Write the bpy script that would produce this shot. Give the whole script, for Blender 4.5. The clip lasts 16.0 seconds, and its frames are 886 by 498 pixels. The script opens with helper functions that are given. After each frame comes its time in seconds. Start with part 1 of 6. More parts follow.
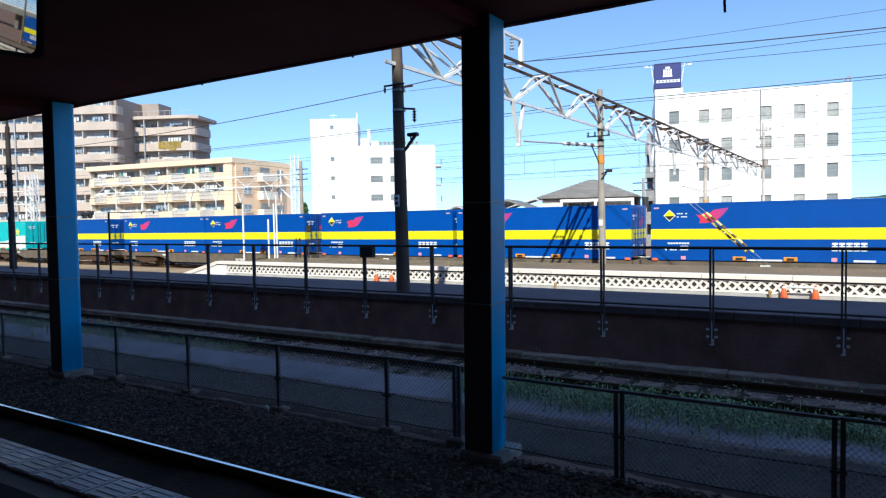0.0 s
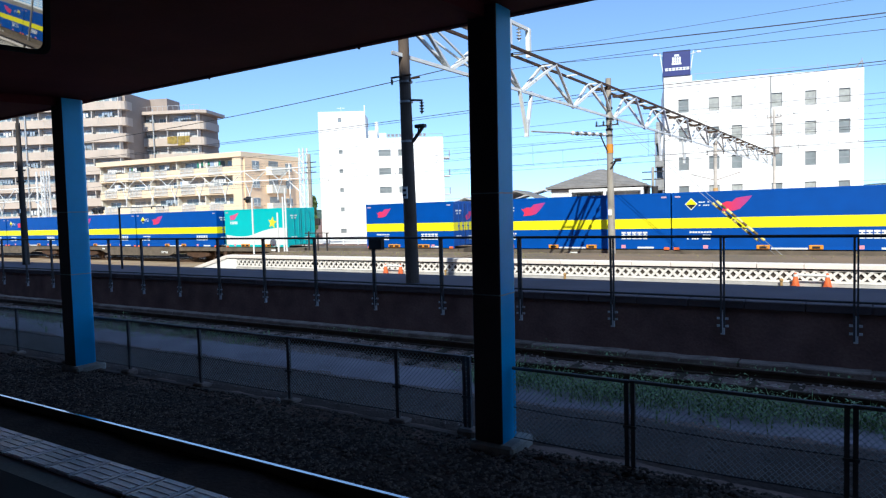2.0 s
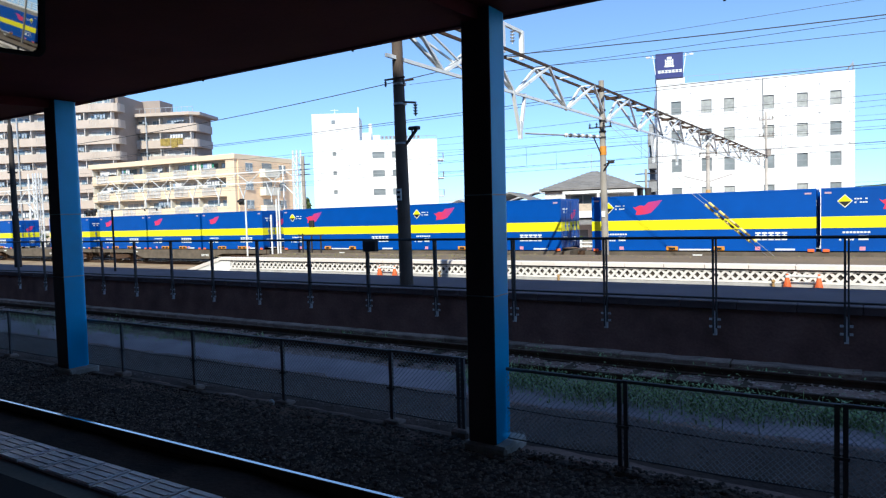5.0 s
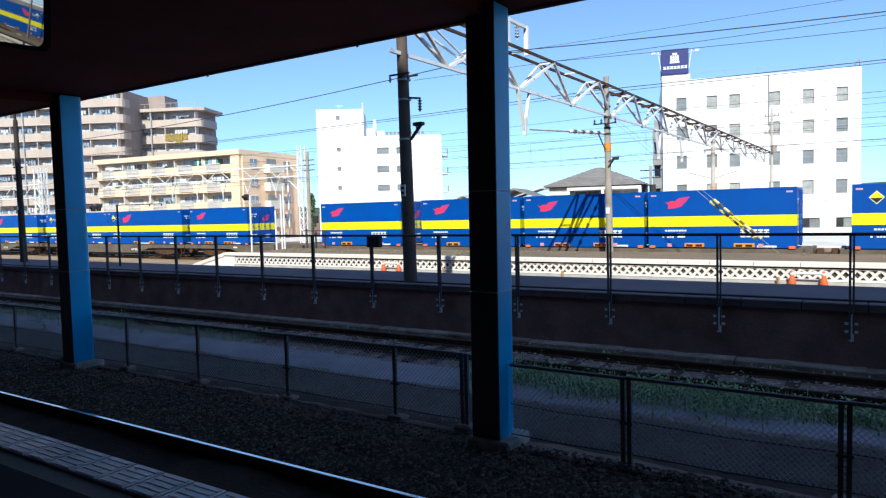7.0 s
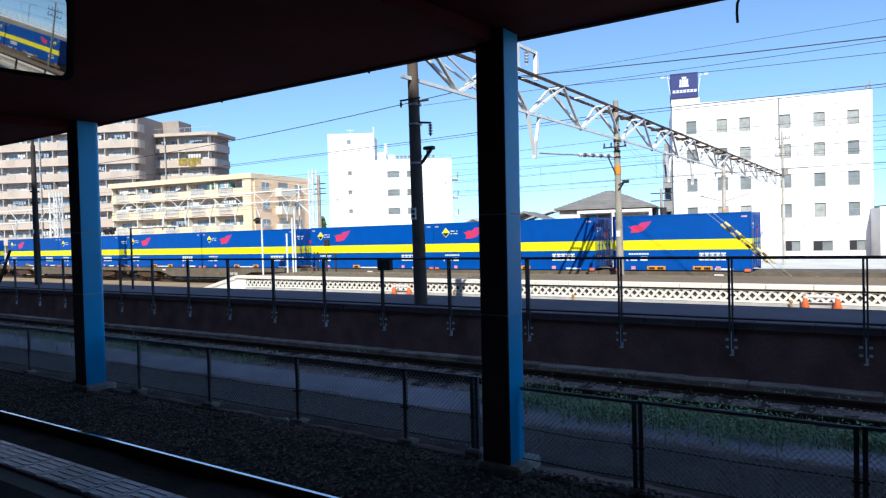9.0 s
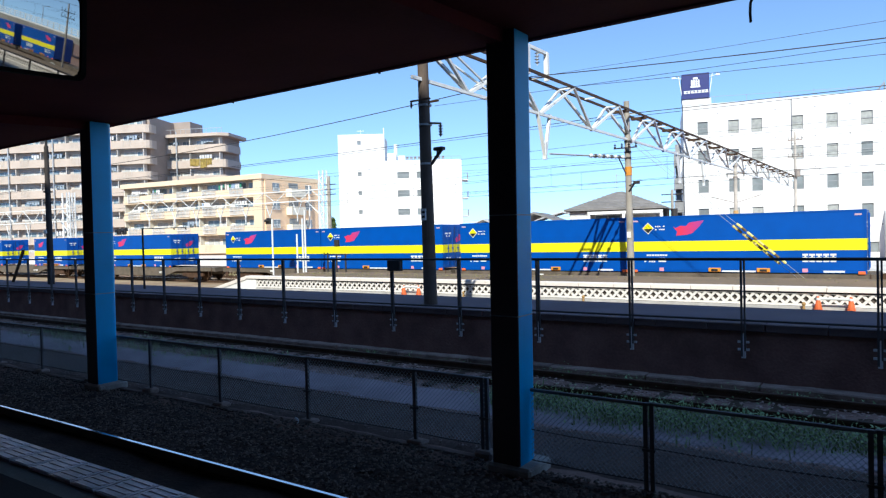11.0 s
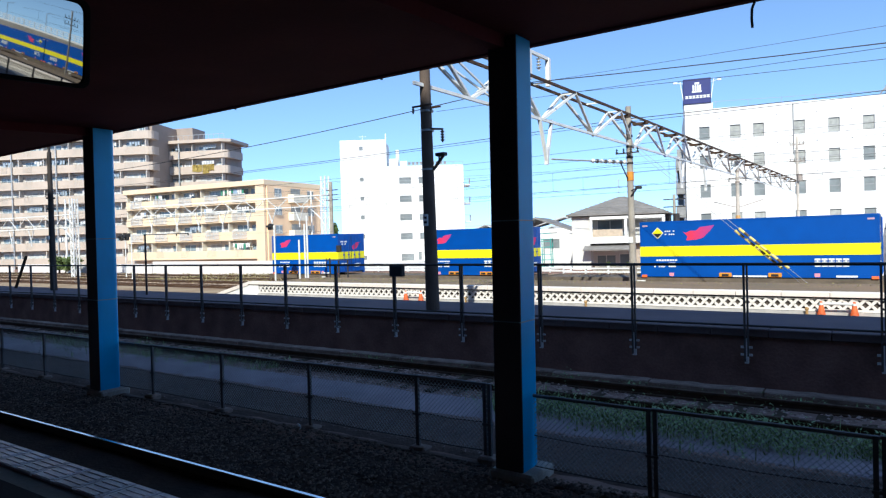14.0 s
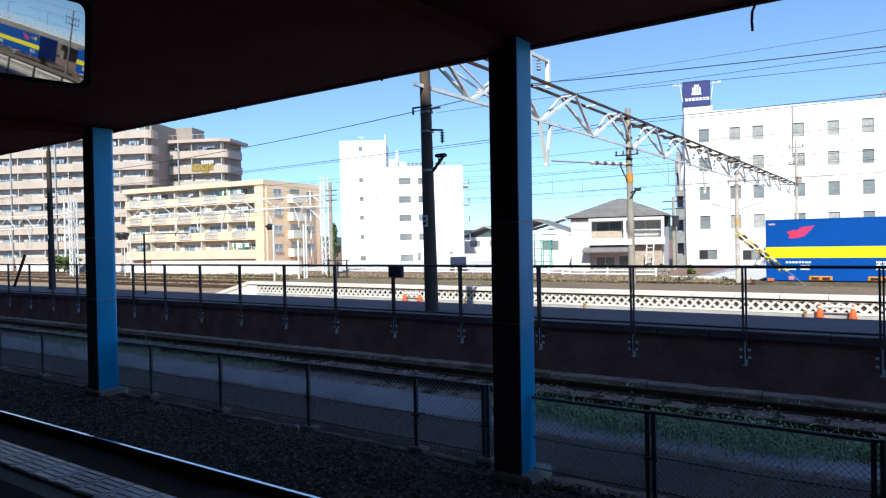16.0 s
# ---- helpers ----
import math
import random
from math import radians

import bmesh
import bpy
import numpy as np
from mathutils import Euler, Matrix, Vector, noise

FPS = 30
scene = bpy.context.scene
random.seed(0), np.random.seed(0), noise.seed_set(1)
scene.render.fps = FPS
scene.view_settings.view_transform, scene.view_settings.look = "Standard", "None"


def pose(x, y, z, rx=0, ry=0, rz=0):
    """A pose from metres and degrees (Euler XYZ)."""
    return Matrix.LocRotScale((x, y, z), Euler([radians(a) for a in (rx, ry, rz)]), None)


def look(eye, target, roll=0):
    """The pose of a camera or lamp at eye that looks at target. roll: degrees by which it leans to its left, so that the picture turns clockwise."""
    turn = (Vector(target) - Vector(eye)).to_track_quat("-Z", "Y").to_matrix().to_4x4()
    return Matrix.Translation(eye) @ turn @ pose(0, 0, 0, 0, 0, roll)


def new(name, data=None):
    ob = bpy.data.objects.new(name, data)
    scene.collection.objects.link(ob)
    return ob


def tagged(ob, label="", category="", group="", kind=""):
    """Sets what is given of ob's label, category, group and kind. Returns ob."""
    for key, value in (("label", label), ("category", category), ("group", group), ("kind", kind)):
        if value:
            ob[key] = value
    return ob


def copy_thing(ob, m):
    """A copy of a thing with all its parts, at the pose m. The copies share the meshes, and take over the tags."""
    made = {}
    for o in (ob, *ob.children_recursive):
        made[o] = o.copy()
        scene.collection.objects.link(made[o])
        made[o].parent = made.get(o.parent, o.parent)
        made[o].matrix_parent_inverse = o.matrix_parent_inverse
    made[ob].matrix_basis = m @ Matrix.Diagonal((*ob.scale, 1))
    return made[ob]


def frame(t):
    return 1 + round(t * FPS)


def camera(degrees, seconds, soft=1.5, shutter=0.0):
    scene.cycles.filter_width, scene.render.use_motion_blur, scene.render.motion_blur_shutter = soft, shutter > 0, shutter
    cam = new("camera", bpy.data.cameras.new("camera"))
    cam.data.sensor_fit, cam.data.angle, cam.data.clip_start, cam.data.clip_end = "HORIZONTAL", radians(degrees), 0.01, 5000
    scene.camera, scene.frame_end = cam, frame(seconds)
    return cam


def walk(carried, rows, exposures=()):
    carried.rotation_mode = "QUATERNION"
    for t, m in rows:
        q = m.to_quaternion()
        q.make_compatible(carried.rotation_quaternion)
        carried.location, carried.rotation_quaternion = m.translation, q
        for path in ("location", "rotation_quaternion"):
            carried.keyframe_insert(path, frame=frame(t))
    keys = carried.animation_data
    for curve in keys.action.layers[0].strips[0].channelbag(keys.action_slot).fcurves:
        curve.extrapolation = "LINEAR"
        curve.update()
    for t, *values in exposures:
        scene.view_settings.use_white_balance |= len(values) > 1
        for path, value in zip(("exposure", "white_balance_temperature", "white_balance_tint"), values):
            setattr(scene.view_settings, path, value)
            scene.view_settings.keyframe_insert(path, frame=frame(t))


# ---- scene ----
cam = camera(67.0, 16.0, soft=1.25)
PATH = [
    (0.0, pose(-0.022, 0.042, 2.757, 87.531, 1.017, 31.868)),
    (0.5, pose(-0.020, 0.047, 2.752, 87.282, 1.114, 31.889)),
    (1.0, pose(-0.022, 0.048, 2.758, 86.967, 1.376, 32.027)),
    (1.5, pose(-0.023, 0.051, 2.757, 86.978, 1.537, 32.073)),
    (2.0, pose(-0.019, 0.050, 2.752, 86.836, 1.655, 32.618)),
    (2.5, pose(-0.005, 0.039, 2.751, 86.969, 1.757, 32.838)),
    (3.0, pose(0.007, 0.032, 2.743, 86.813, 1.828, 32.073)),
    (3.5, pose(0.007, 0.027, 2.745, 87.122, 1.883, 32.237)),
    (4.0, pose(0.006, 0.026, 2.748, 87.141, 1.876, 32.148)),
    (6.5, pose(-0.003, 0.021, 2.744, 86.673, 1.505, 32.247)),
    (7.0, pose(0.004, 0.021, 2.745, 86.666, 1.554, 32.455)),
    (7.5, pose(0.001, 0.016, 2.745, 86.893, 1.529, 32.729)),
    (8.0, pose(-0.000, 0.015, 2.750, 87.601, 1.517, 32.551)),
    (8.5, pose(0.010, 0.005, 2.752, 88.081, 1.546, 33.093)),
    (9.0, pose(0.026, -0.015, 2.748, 88.663, 1.597, 33.338)),
    (11.5, pose(0.012, -0.005, 2.746, 88.742, 1.448, 34.229)),
    (12.0, pose(0.013, -0.003, 2.750, 88.899, 1.816, 33.574)),
    (12.5, pose(0.008, 0.002, 2.755, 88.454, 1.870, 33.703)),
    (13.0, pose(0.005, -0.003, 2.752, 88.566, 1.734, 33.819)),
    (13.5, pose(0.012, -0.008, 2.751, 89.008, 1.704, 34.209)),
    (14.0, pose(0.009, -0.007, 2.751, 89.213, 1.583, 34.332)),
    (14.5, pose(0.001, -0.000, 2.756, 89.155, 1.525, 34.167)),
    (15.0, pose(0.005, -0.006, 2.759, 89.394, 1.395, 33.940)),
    (15.5, pose(0.009, -0.010, 2.759, 89.397, 1.423, 34.161)),
    (16.0, pose(0.007, -0.015, 2.756, 89.285, 1.288, 34.248)),
]
walk(cam, PATH, exposures=[(0, 0.88, 6050, 3), (16, 0.88, 6050, 3)])

# ---- light ----
SUN_DIR = Vector((0.45, -1.0, 0.9)).normalized()
world = bpy.data.worlds.new("sky")
scene.world = world
world.use_nodes = True
wn = world.node_tree.nodes
sky = wn.new("ShaderNodeTexSky")
sky.sky_type = "NISHITA"
sky.sun_disc = False
sky.sun_elevation = math.asin(SUN_DIR.z)
sky.sun_rotation = math.atan2(SUN_DIR.x, SUN_DIR.y)
sky.altitude = 4000
sky.air_density, sky.dust_density, sky.ozone_density = 1.15, 0.0, 2.3
wn["Background"].inputs["Strength"].default_value = 0.145
# the lowest band of sky lies behind the distance
dirs, lift = wn.new("ShaderNodeTexCoord"), wn.new("ShaderNodeVectorMath")
lift.operation = "ADD"
lift.inputs[1].default_value = (0, 0, 0.1)
world.node_tree.links.new(dirs.outputs["Generated"], lift.inputs[0])
world.node_tree.links.new(lift.outputs[0], sky.inputs["Vector"])
world.node_tree.links.new(sky.outputs[0], wn["Background"].inputs["Color"])
sun = new("sun", bpy.data.lights.new("sun", "SUN"))
sun.data.energy, sun.data.angle, sun.data.color = 3.4, radians(0.55), (1.0, 0.92, 0.8)
sun.matrix_world = look((0, 0, 60), Vector((0, 0, 60)) - SUN_DIR)


# ---- materials ----
MATS = {}


def mat(name, color, rough=0.7, metal=0.0, vary=0.25, size=3.0, fine=40.0, bump=0.15, dirt=None, per_object=0.0, spec=0.5):
    """A surface with broad stains, fine grain and relief. size, fine: noise scales per metre."""
    if name in MATS:
        return MATS[name]
    m = bpy.data.materials.new(name)
    m.use_nodes = True
    nt = m.node_tree
    n, l = nt.nodes, nt.links
    b = n["Principled BSDF"]
    b.inputs["Roughness"].default_value = rough
    b.inputs["Metallic"].default_value = metal
    b.inputs["Specular IOR Level"].default_value = spec if rough < 0.9 else spec * 0.2
    geo = n.new("ShaderNodeTexCoord")
    big, small = n.new("ShaderNodeTexNoise"), n.new("ShaderNodeTexNoise")
    big.inputs["Scale"].default_value, small.inputs["Scale"].default_value = size, fine
    big.inputs["Detail"].default_value, small.inputs["Detail"].default_value = 5, 3
    for t in (big, small):
        l.new(geo.outputs["Object"], t.inputs["Vector"])
    ramp = n.new("ShaderNodeMapRange")
    ramp.inputs["From Min"].default_value, ramp.inputs["From Max"].default_value = 0.32, 0.7
    l.new(big.outputs["Fac"], ramp.inputs["Value"])
    mix = n.new("ShaderNodeMix")
    mix.data_type = "RGBA"
    d = dirt or tuple(c * (1 - vary) for c in color)
    mix.inputs[6].default_value, mix.inputs[7].default_value = (*color, 1), (*d, 1)
    l.new(ramp.outputs[0], mix.inputs[0])
    hsv = n.new("ShaderNodeHueSaturation")
    l.new(mix.outputs[2], hsv.inputs["Color"])
    val = n.new("ShaderNodeMapRange")
    val.inputs["To Min"].default_value, val.inputs["To Max"].default_value = 1 - vary * 0.7, 1 + vary * 0.7
    l.new(small.outputs["Fac"], val.inputs["Value"])
    if per_object:
        info = n.new("ShaderNodeObjectInfo")
        pr = n.new("ShaderNodeMapRange")
        pr.inputs["To Min"].default_value, pr.inputs["To Max"].default_value = 1 - per_object, 1 + per_object
        l.new(info.outputs["Random"], pr.inputs["Value"])
        mul = n.new("ShaderNodeMath")
        mul.operation = "MULTIPLY"
        l.new(val.outputs[0], mul.inputs[0]), l.new(pr.outputs[0], mul.inputs[1])
        l.new(mul.outputs[0], hsv.inputs["Value"])
    else:
        l.new(val.outputs[0], hsv.inputs["Value"])
    l.new(hsv.outputs[0], b.inputs["Base Color"])
    if bump:
        bp = n.new("ShaderNodeBump")
        bp.inputs["Strength"].default_value, bp.inputs["Distance"].default_value = bump, 0.02
        l.new(small.outputs["Fac"], bp.inputs["Height"])
        l.new(bp.outputs[0], b.inputs["Normal"])
    MATS[name] = m
    return m


def glass(name, color, rough=0.08):
    """Dark window glass, seen from outside by day."""
    if name in MATS:
        return MATS[name]
    m = mat(name, color, rough, 0.0, 0.3, 0.6, 3.0, 0.0, spec=0.9)
    return m


ASPHALT = mat("asphalt", (0.2, 0.155, 0.165), 0.9, vary=0.25, size=0.6, fine=60)
CONCRETE = mat("concrete", (0.36, 0.34, 0.31), 0.9, vary=0.3, size=0.9, fine=30)
OLD_CONCRETE = mat("old_concrete", (0.38, 0.28, 0.235), 0.95, vary=0.45, size=1.2, fine=25, bump=0.4)
BLUE_PAINT = mat("blue_paint", (0.003, 0.44, 0.86), 0.4, vary=0.18, size=1.5, fine=70, bump=0.06)
DARK_STEEL = mat("dark_steel", (0.045, 0.04, 0.04), 0.6, 0.2, vary=0.35, size=4, fine=60)
RUST = mat("rusty_steel", (0.11, 0.06, 0.035), 0.75, 0.3, vary=0.45, size=5, fine=80)
GALV = mat("galvanised_steel", (0.5, 0.51, 0.52), 0.5, 0.5, vary=0.2, size=4, fine=60, bump=0.05)
WHITE_STEEL = mat("white_steel", (0.84, 0.84, 0.82), 0.5, 0.0, vary=0.15, size=3, fine=40, bump=0.05)
RAIL_TOP = mat("polished_rail", (0.93, 0.94, 0.95), 0.17, 1.0, vary=0.12, size=2, fine=90, bump=0.03)
SOFFIT = mat("brown_soffit", (0.15, 0.03, 0.034), 0.9, vary=0.3, size=0.7, fine=20)
BALLAST = mat("ballast", (0.29, 0.19, 0.16), 0.95, vary=0.5, size=2.5, fine=22, bump=0.9)
WOOD = mat("sleeper_wood", (0.09, 0.065, 0.045), 0.9, vary=0.4, size=3, fine=50, bump=0.4)
WHITE_WALL = mat("white_wall", (0.8, 0.79, 0.77), 0.85, vary=0.07, size=0.15, fine=8, bump=0.05)
C_BLUE = mat("container_blue", (0.002, 0.078, 0.4), 0.45, vary=0.15, size=1.2, fine=30, bump=0.04, per_object=0.08, spec=0.3)
C_YELLOW = mat("container_yellow", (0.9, 0.83, 0.006), 0.45, vary=0.08, size=1.2, fine=30, bump=0.04)
C_TEAL = mat("container_teal", (0.02, 0.5, 0.52), 0.45, vary=0.1, size=1.0, fine=30, bump=0.04)
C_WHITE = mat("container_white", (0.78, 0.8, 0.78), 0.5, vary=0.1, size=1.0, fine=30, bump=0.04)


def emblem_print(name, left, right, x0, x1):
    """Print that runs from one colour to another along the container."""
    m = bpy.data.materials.new(name)
    m.use_nodes = True
    n, l = m.node_tree.nodes, m.node_tree.links
    co, sep, ramp, mix = n.new("ShaderNodeTexCoord"), n.new("ShaderNodeSeparateXYZ"), n.new("ShaderNodeMapRange"), n.new("ShaderNodeMix")
    mix.data_type = "RGBA"
    mix.inputs[6].default_value, mix.inputs[7].default_value = (*left, 1), (*right, 1)
    ramp.inputs["From Min"].default_value, ramp.inputs["From Max"].default_value = x0, x1
    l.new(co.outputs["Object"], sep.inputs[0]), l.new(sep.outputs["X"], ramp.inputs["Value"])
    l.new(ramp.outputs[0], mix.inputs[0]), l.new(mix.outputs[2], n["Principled BSDF"].inputs["Base Color"])
    n["Principled BSDF"].inputs["Roughness"].default_value = 0.5
    return m


RED_LONG = emblem_print("emblem_long", (0.68, 0.035, 0.1), (0.36, 0.05, 0.3), 2.3, 3.3)
RED_SHORT = emblem_print("emblem_short", (0.68, 0.035, 0.12), (0.4, 0.05, 0.28), 1.1, 2.0)
C_RED = mat("container_red", (0.6, 0.03, 0.16), 0.5, vary=0.12, size=3, fine=30, bump=0.02)
C_BLACK = mat("black_print", (0.015, 0.015, 0.018), 0.6, vary=0.2)
ORANGE = mat("orange_paint", (0.75, 0.3, 0.03), 0.6, vary=0.25, size=5)
CONE = mat("cone_orange", (0.85, 0.16, 0.04), 0.6, vary=0.15, size=5)
WAGON = mat("wagon_grey", (0.16, 0.13, 0.1), 0.8, 0.1, vary=0.4, size=2, fine=40)
WIN = glass("window_glass", (0.26, 0.29, 0.3))


# ---- mesh helpers ----
def box(bm, x0, y0, z0, x1, y1, z1, bevel=0.0):
    r = bmesh.ops.create_cube(bm, size=1.0, matrix=Matrix.Translation(((x0 + x1) / 2, (y0 + y1) / 2, (z0 + z1) / 2)) @ Matrix.Diagonal((abs(x1 - x0), abs(y1 - y0), abs(z1 - z0), 1)))
    if bevel:
        es = list({e for v in r["verts"] for e in v.link_edges})
        bmesh.ops.bevel(bm, geom=es, offset=bevel, segments=1, affect="EDGES")
    return r["verts"]


def tube(bm, a, b, r0, r1=None, n=8):
    """A round bar from a to b."""
    a, b = Vector(a), Vector(b)
    d = b - a
    m = Matrix.Translation((a + b) / 2) @ d.to_track_quat("Z", "Y").to_matrix().to_4x4()
    bmesh.ops.create_cone(bm, cap_ends=True, segments=n, radius1=r0, radius2=r0 if r1 is None else r1, depth=d.length, matrix=m)


def bar(bm, a, b, w, h=None):
    """A square bar from a to b."""
    a, b = Vector(a), Vector(b)
    d = b - a
    q = d.to_track_quat("Z", "Y").to_matrix().to_4x4()
    bmesh.ops.create_cube(bm, size=1.0, matrix=Matrix.Translation((a + b) / 2) @ q @ Matrix.Diagonal((w, h or w, d.length, 1)))


def prism(bm, pts, axis, a, b):
    """A flat outline pushed along an axis from a to b. pts: pairs of the other two coordinates, in order."""
    def at(p, v):
        return {"x": (v, p[0], p[1]), "y": (p[0], v, p[1]), "z": (p[0], p[1], v)}[axis]
    lo, hi = [bm.verts.new(at(p, a)) for p in pts], [bm.verts.new(at(p, b)) for p in pts]
    bm.faces.new(lo), bm.faces.new(hi[::-1])
    for i in range(len(pts)):
        j = (i + 1) % len(pts)
        bm.faces.new((lo[i], hi[i], hi[j], lo[j]))
    bmesh.ops.recalc_face_normals(bm, faces=bm.faces)


def finish(name, bm, material, smooth=False):
    me = bpy.data.meshes.new(name)
    bm.to_mesh(me)
    bm.free()
    for m in material if isinstance(material, (list, tuple)) else [material]:
        me.materials.append(m)
    if smooth:
        me.shade_smooth()
    return me


def part(name, bm, material, parent, label="", smooth=False):
    """One mesh object under a thing or a part."""
    ob = new(name, finish(name, bm, material, smooth))
    ob.parent = parent
    return tagged(ob, label) if label else ob


def thing(name, label, category, m=None, group="", kind=""):
    ob = new(name)
    ob.matrix_world = m or Matrix.Identity(4)
    return tagged(ob, label, category, group, kind)


def solid(name, bm, material, label, category="", group="", kind="", smooth=False):
    return tagged(new(name, finish(name, bm, material, smooth)), label, category, group, kind)


B = bmesh.new

# ---- ground ----
def ground_height(x, y):
    """Track bed level in front, a little lower past the second platform."""
    k = min(max((y - 16.0) / 2.0, 0.0), 1.0)
    z = -0.16 - 0.28 * k
    z += 0.035 * noise.noise((x * 0.6, y * 0.6, 0)) + 0.03 * noise.noise((x * 2.3, y * 2.3, 4))
    if y > 60:
        z -= 0.3 * min((y - 60) / 20, 1)
    return z


def ground():
    xs = [-1600, -700, -350, -200, -150] + [-120 + i * 2.0 for i in range(40)] + [-40 + i * 0.5 for i in range(101)] + [14, 20, 40, 90, 200, 500, 1600]
    ys = [-600, -150, -40, -15, -5, 0] + [3 + i * 0.4 for i in range(40)] + [20 + i * 1.5 for i in range(30)] + [70, 85, 110, 150, 250, 500, 1000, 3000]
    bm = B()
    grid = [[bm.verts.new((x, y, ground_height(x, y))) for y in ys] for x in xs]
    for i in range(len(xs) - 1):
        for j in range(len(ys) - 1):
            bm.faces.new((grid[i][j], grid[i + 1][j], grid[i + 1][j + 1], grid[i][j + 1]))
    m = mat("track_ground", (0.3, 0.185, 0.145), 0.95, vary=0.45, size=0.7, fine=14, bump=0.8, dirt=(0.21, 0.14, 0.115))
    solid("ground", bm, m, "dark ballast and bare earth between railway tracks", "ground", kind="structure", smooth=True)


ground()


def strip(name, x0, x1, y0, y1, lift, material, label, category, kind="structure", step=0.6, rough=0.15, cells=4):
    """A thin uneven sheet lying on the ground, with ragged long edges."""
    bm = B()
    n = int((x1 - x0) / step)
    rows = []
    for i in range(n + 1):
        x = x0 + (x1 - x0) * i / n
        a = y0 + rough * noise.noise((x * 0.5, 1.7, y0)) * 2
        b = y1 + rough * noise.noise((x * 0.5, 8.1, y1)) * 2
        rows.append([bm.verts.new((x, a + (b - a) * j / cells, ground_height(x, a + (b - a) * j / cells) + (lift if 0 < j < cells else -0.02))) for j in range(cells + 1)])
    for i in range(n):
        for j in range(cells):
            bm.faces.new((rows[i][j], rows[i + 1][j], rows[i + 1][j + 1], rows[i][j + 1]))
    return solid(name, bm, material, label, category, kind=kind, smooth=True)


PATH_GREY = mat("grey_gravel_path", (0.44, 0.36, 0.38), 0.95, vary=0.3, size=1.2, fine=25, bump=0.6)
strip("path", -60, 14, 9.07, 10.45, 0.04, PATH_GREY, "pale grey gravel path between the tracks", "path", rough=0.03)
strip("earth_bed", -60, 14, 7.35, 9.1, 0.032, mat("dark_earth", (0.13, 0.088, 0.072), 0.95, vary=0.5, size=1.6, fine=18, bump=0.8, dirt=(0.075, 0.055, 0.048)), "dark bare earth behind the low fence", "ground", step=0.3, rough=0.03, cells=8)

YARD = mat("yard_ballast", (0.42, 0.32, 0.22), 0.95, vary=0.4, size=0.5, fine=9, bump=0.8, dirt=(0.24, 0.18, 0.12))
strip("yard_bed", -190, -29, 20.6, 33.7, 0.03, mat("tan_ballast", (0.37, 0.29, 0.2), 0.95, vary=0.4, size=0.4, fine=9, bump=0.8, dirt=(0.27, 0.19, 0.125)), "tan sunlit ballast beside the main line", "ballast", step=2.0, rough=0.3)
strip("yard_bed", -190, -22, 33.8, 46.8, 0.03, YARD, "brown sunlit ballast of the yard tracks", "ballast", step=2.0, rough=0.3)

# near platform, with its paved edge
PLATFORM_Z = 1.1


def near_platform():
    t = thing("platform", "dark asphalt station platform with paved edge strip", "platform", kind="structure")
    bm = B()
    box(bm, -90, -7.0, -0.4, 60, 2.15, PLATFORM_Z)
    part("deck", bm, mat("dark_asphalt", (0.07, 0.066, 0.07), 0.9, vary=0.25, size=0.6, fine=60), t)
    bm = B()
    box(bm, -90, 2.15, -0.4, 60, 2.35, PLATFORM_Z - 0.004)
    box(bm, -90, 2.35, 0.55, 60, 2.62, PLATFORM_Z, 0.02)
    part("edge_stone", bm, CONCRETE, t)
    return t


near_platform()


# near track
def rail_profile(bm, x0, x1, y, z):
    """A flat-bottom rail lying along x, its head's top at z."""
    w, h = 0.0325, 0.153
    prof = [(-0.06, 0), (0.06, 0), (0.06, 0.012), (0.009, 0.03), (0.009, 0.105), (w, 0.117), (w, 0.148), (w - 0.008, h), (-w + 0.008, h), (-w, 0.148), (-w, 0.117), (-0.009, 0.105), (-0.009, 0.03), (-0.06, 0.012)]
    prism(bm, [(y + a, z - h + b) for a, b in prof], "x", x0, x1)


def track(yc, top, x0, x1, label, shiny=True, sleepers=True, gauge=1.067):
    t = thing("track", label, "railway track", kind="structure")
    for s in (-1, 1):
        bm = B()
        rail_profile(bm, x0, x1, yc + s * (gauge / 2 + 0.0325), top)
        r = part("rail", bm, RUST, t)
        if shiny:
            bm = B()
            y = yc + s * (gauge / 2 + 0.0325)
            box(bm, x0, y - 0.021, top - 0.008, x1, y + 0.021, top + 0.002)
            part("running_surface", bm, RAIL_TOP, r, "polished rail head")
    if sleepers:
        me = None
        n = 0
        x = max(x0, -70.0)
        while x < min(x1, 6) and n < 130:
            if me is None:
                bm = B()
                box(bm, -0.11, -1.0, -0.14, 0.11, 1.0, 0, 0.015)
                me = finish("sleeper", bm, WOOD)
            s = new("sleeper", me)
            s.parent = t
            s.location = (x, yc, top - 0.155)
            x += 0.6
            n += 1
    return t


track(4.583, 0.0, -140, 40, "narrow-gauge track beside the platform, polished rails")
track(11.45, 0.0, -140, 40, "disused rusty siding track below the platform wall", shiny=False)
for yc, lab in ((32.35, "main line track under the freight train"), (36.4, "second main line track with rusty ballast"), (18.4, "sunken track between the two platforms")):
    track(yc, -0.25, -240, 60, lab, shiny=yc > 20, sleepers=yc > 35)
for yc in (40.4, 44.2):
    track(yc, -0.27, -240, 0, "yard siding in brown ballast")


# ---- far platform with railing ----
FAR_Z, FAR_Y = 0.95, 13.35


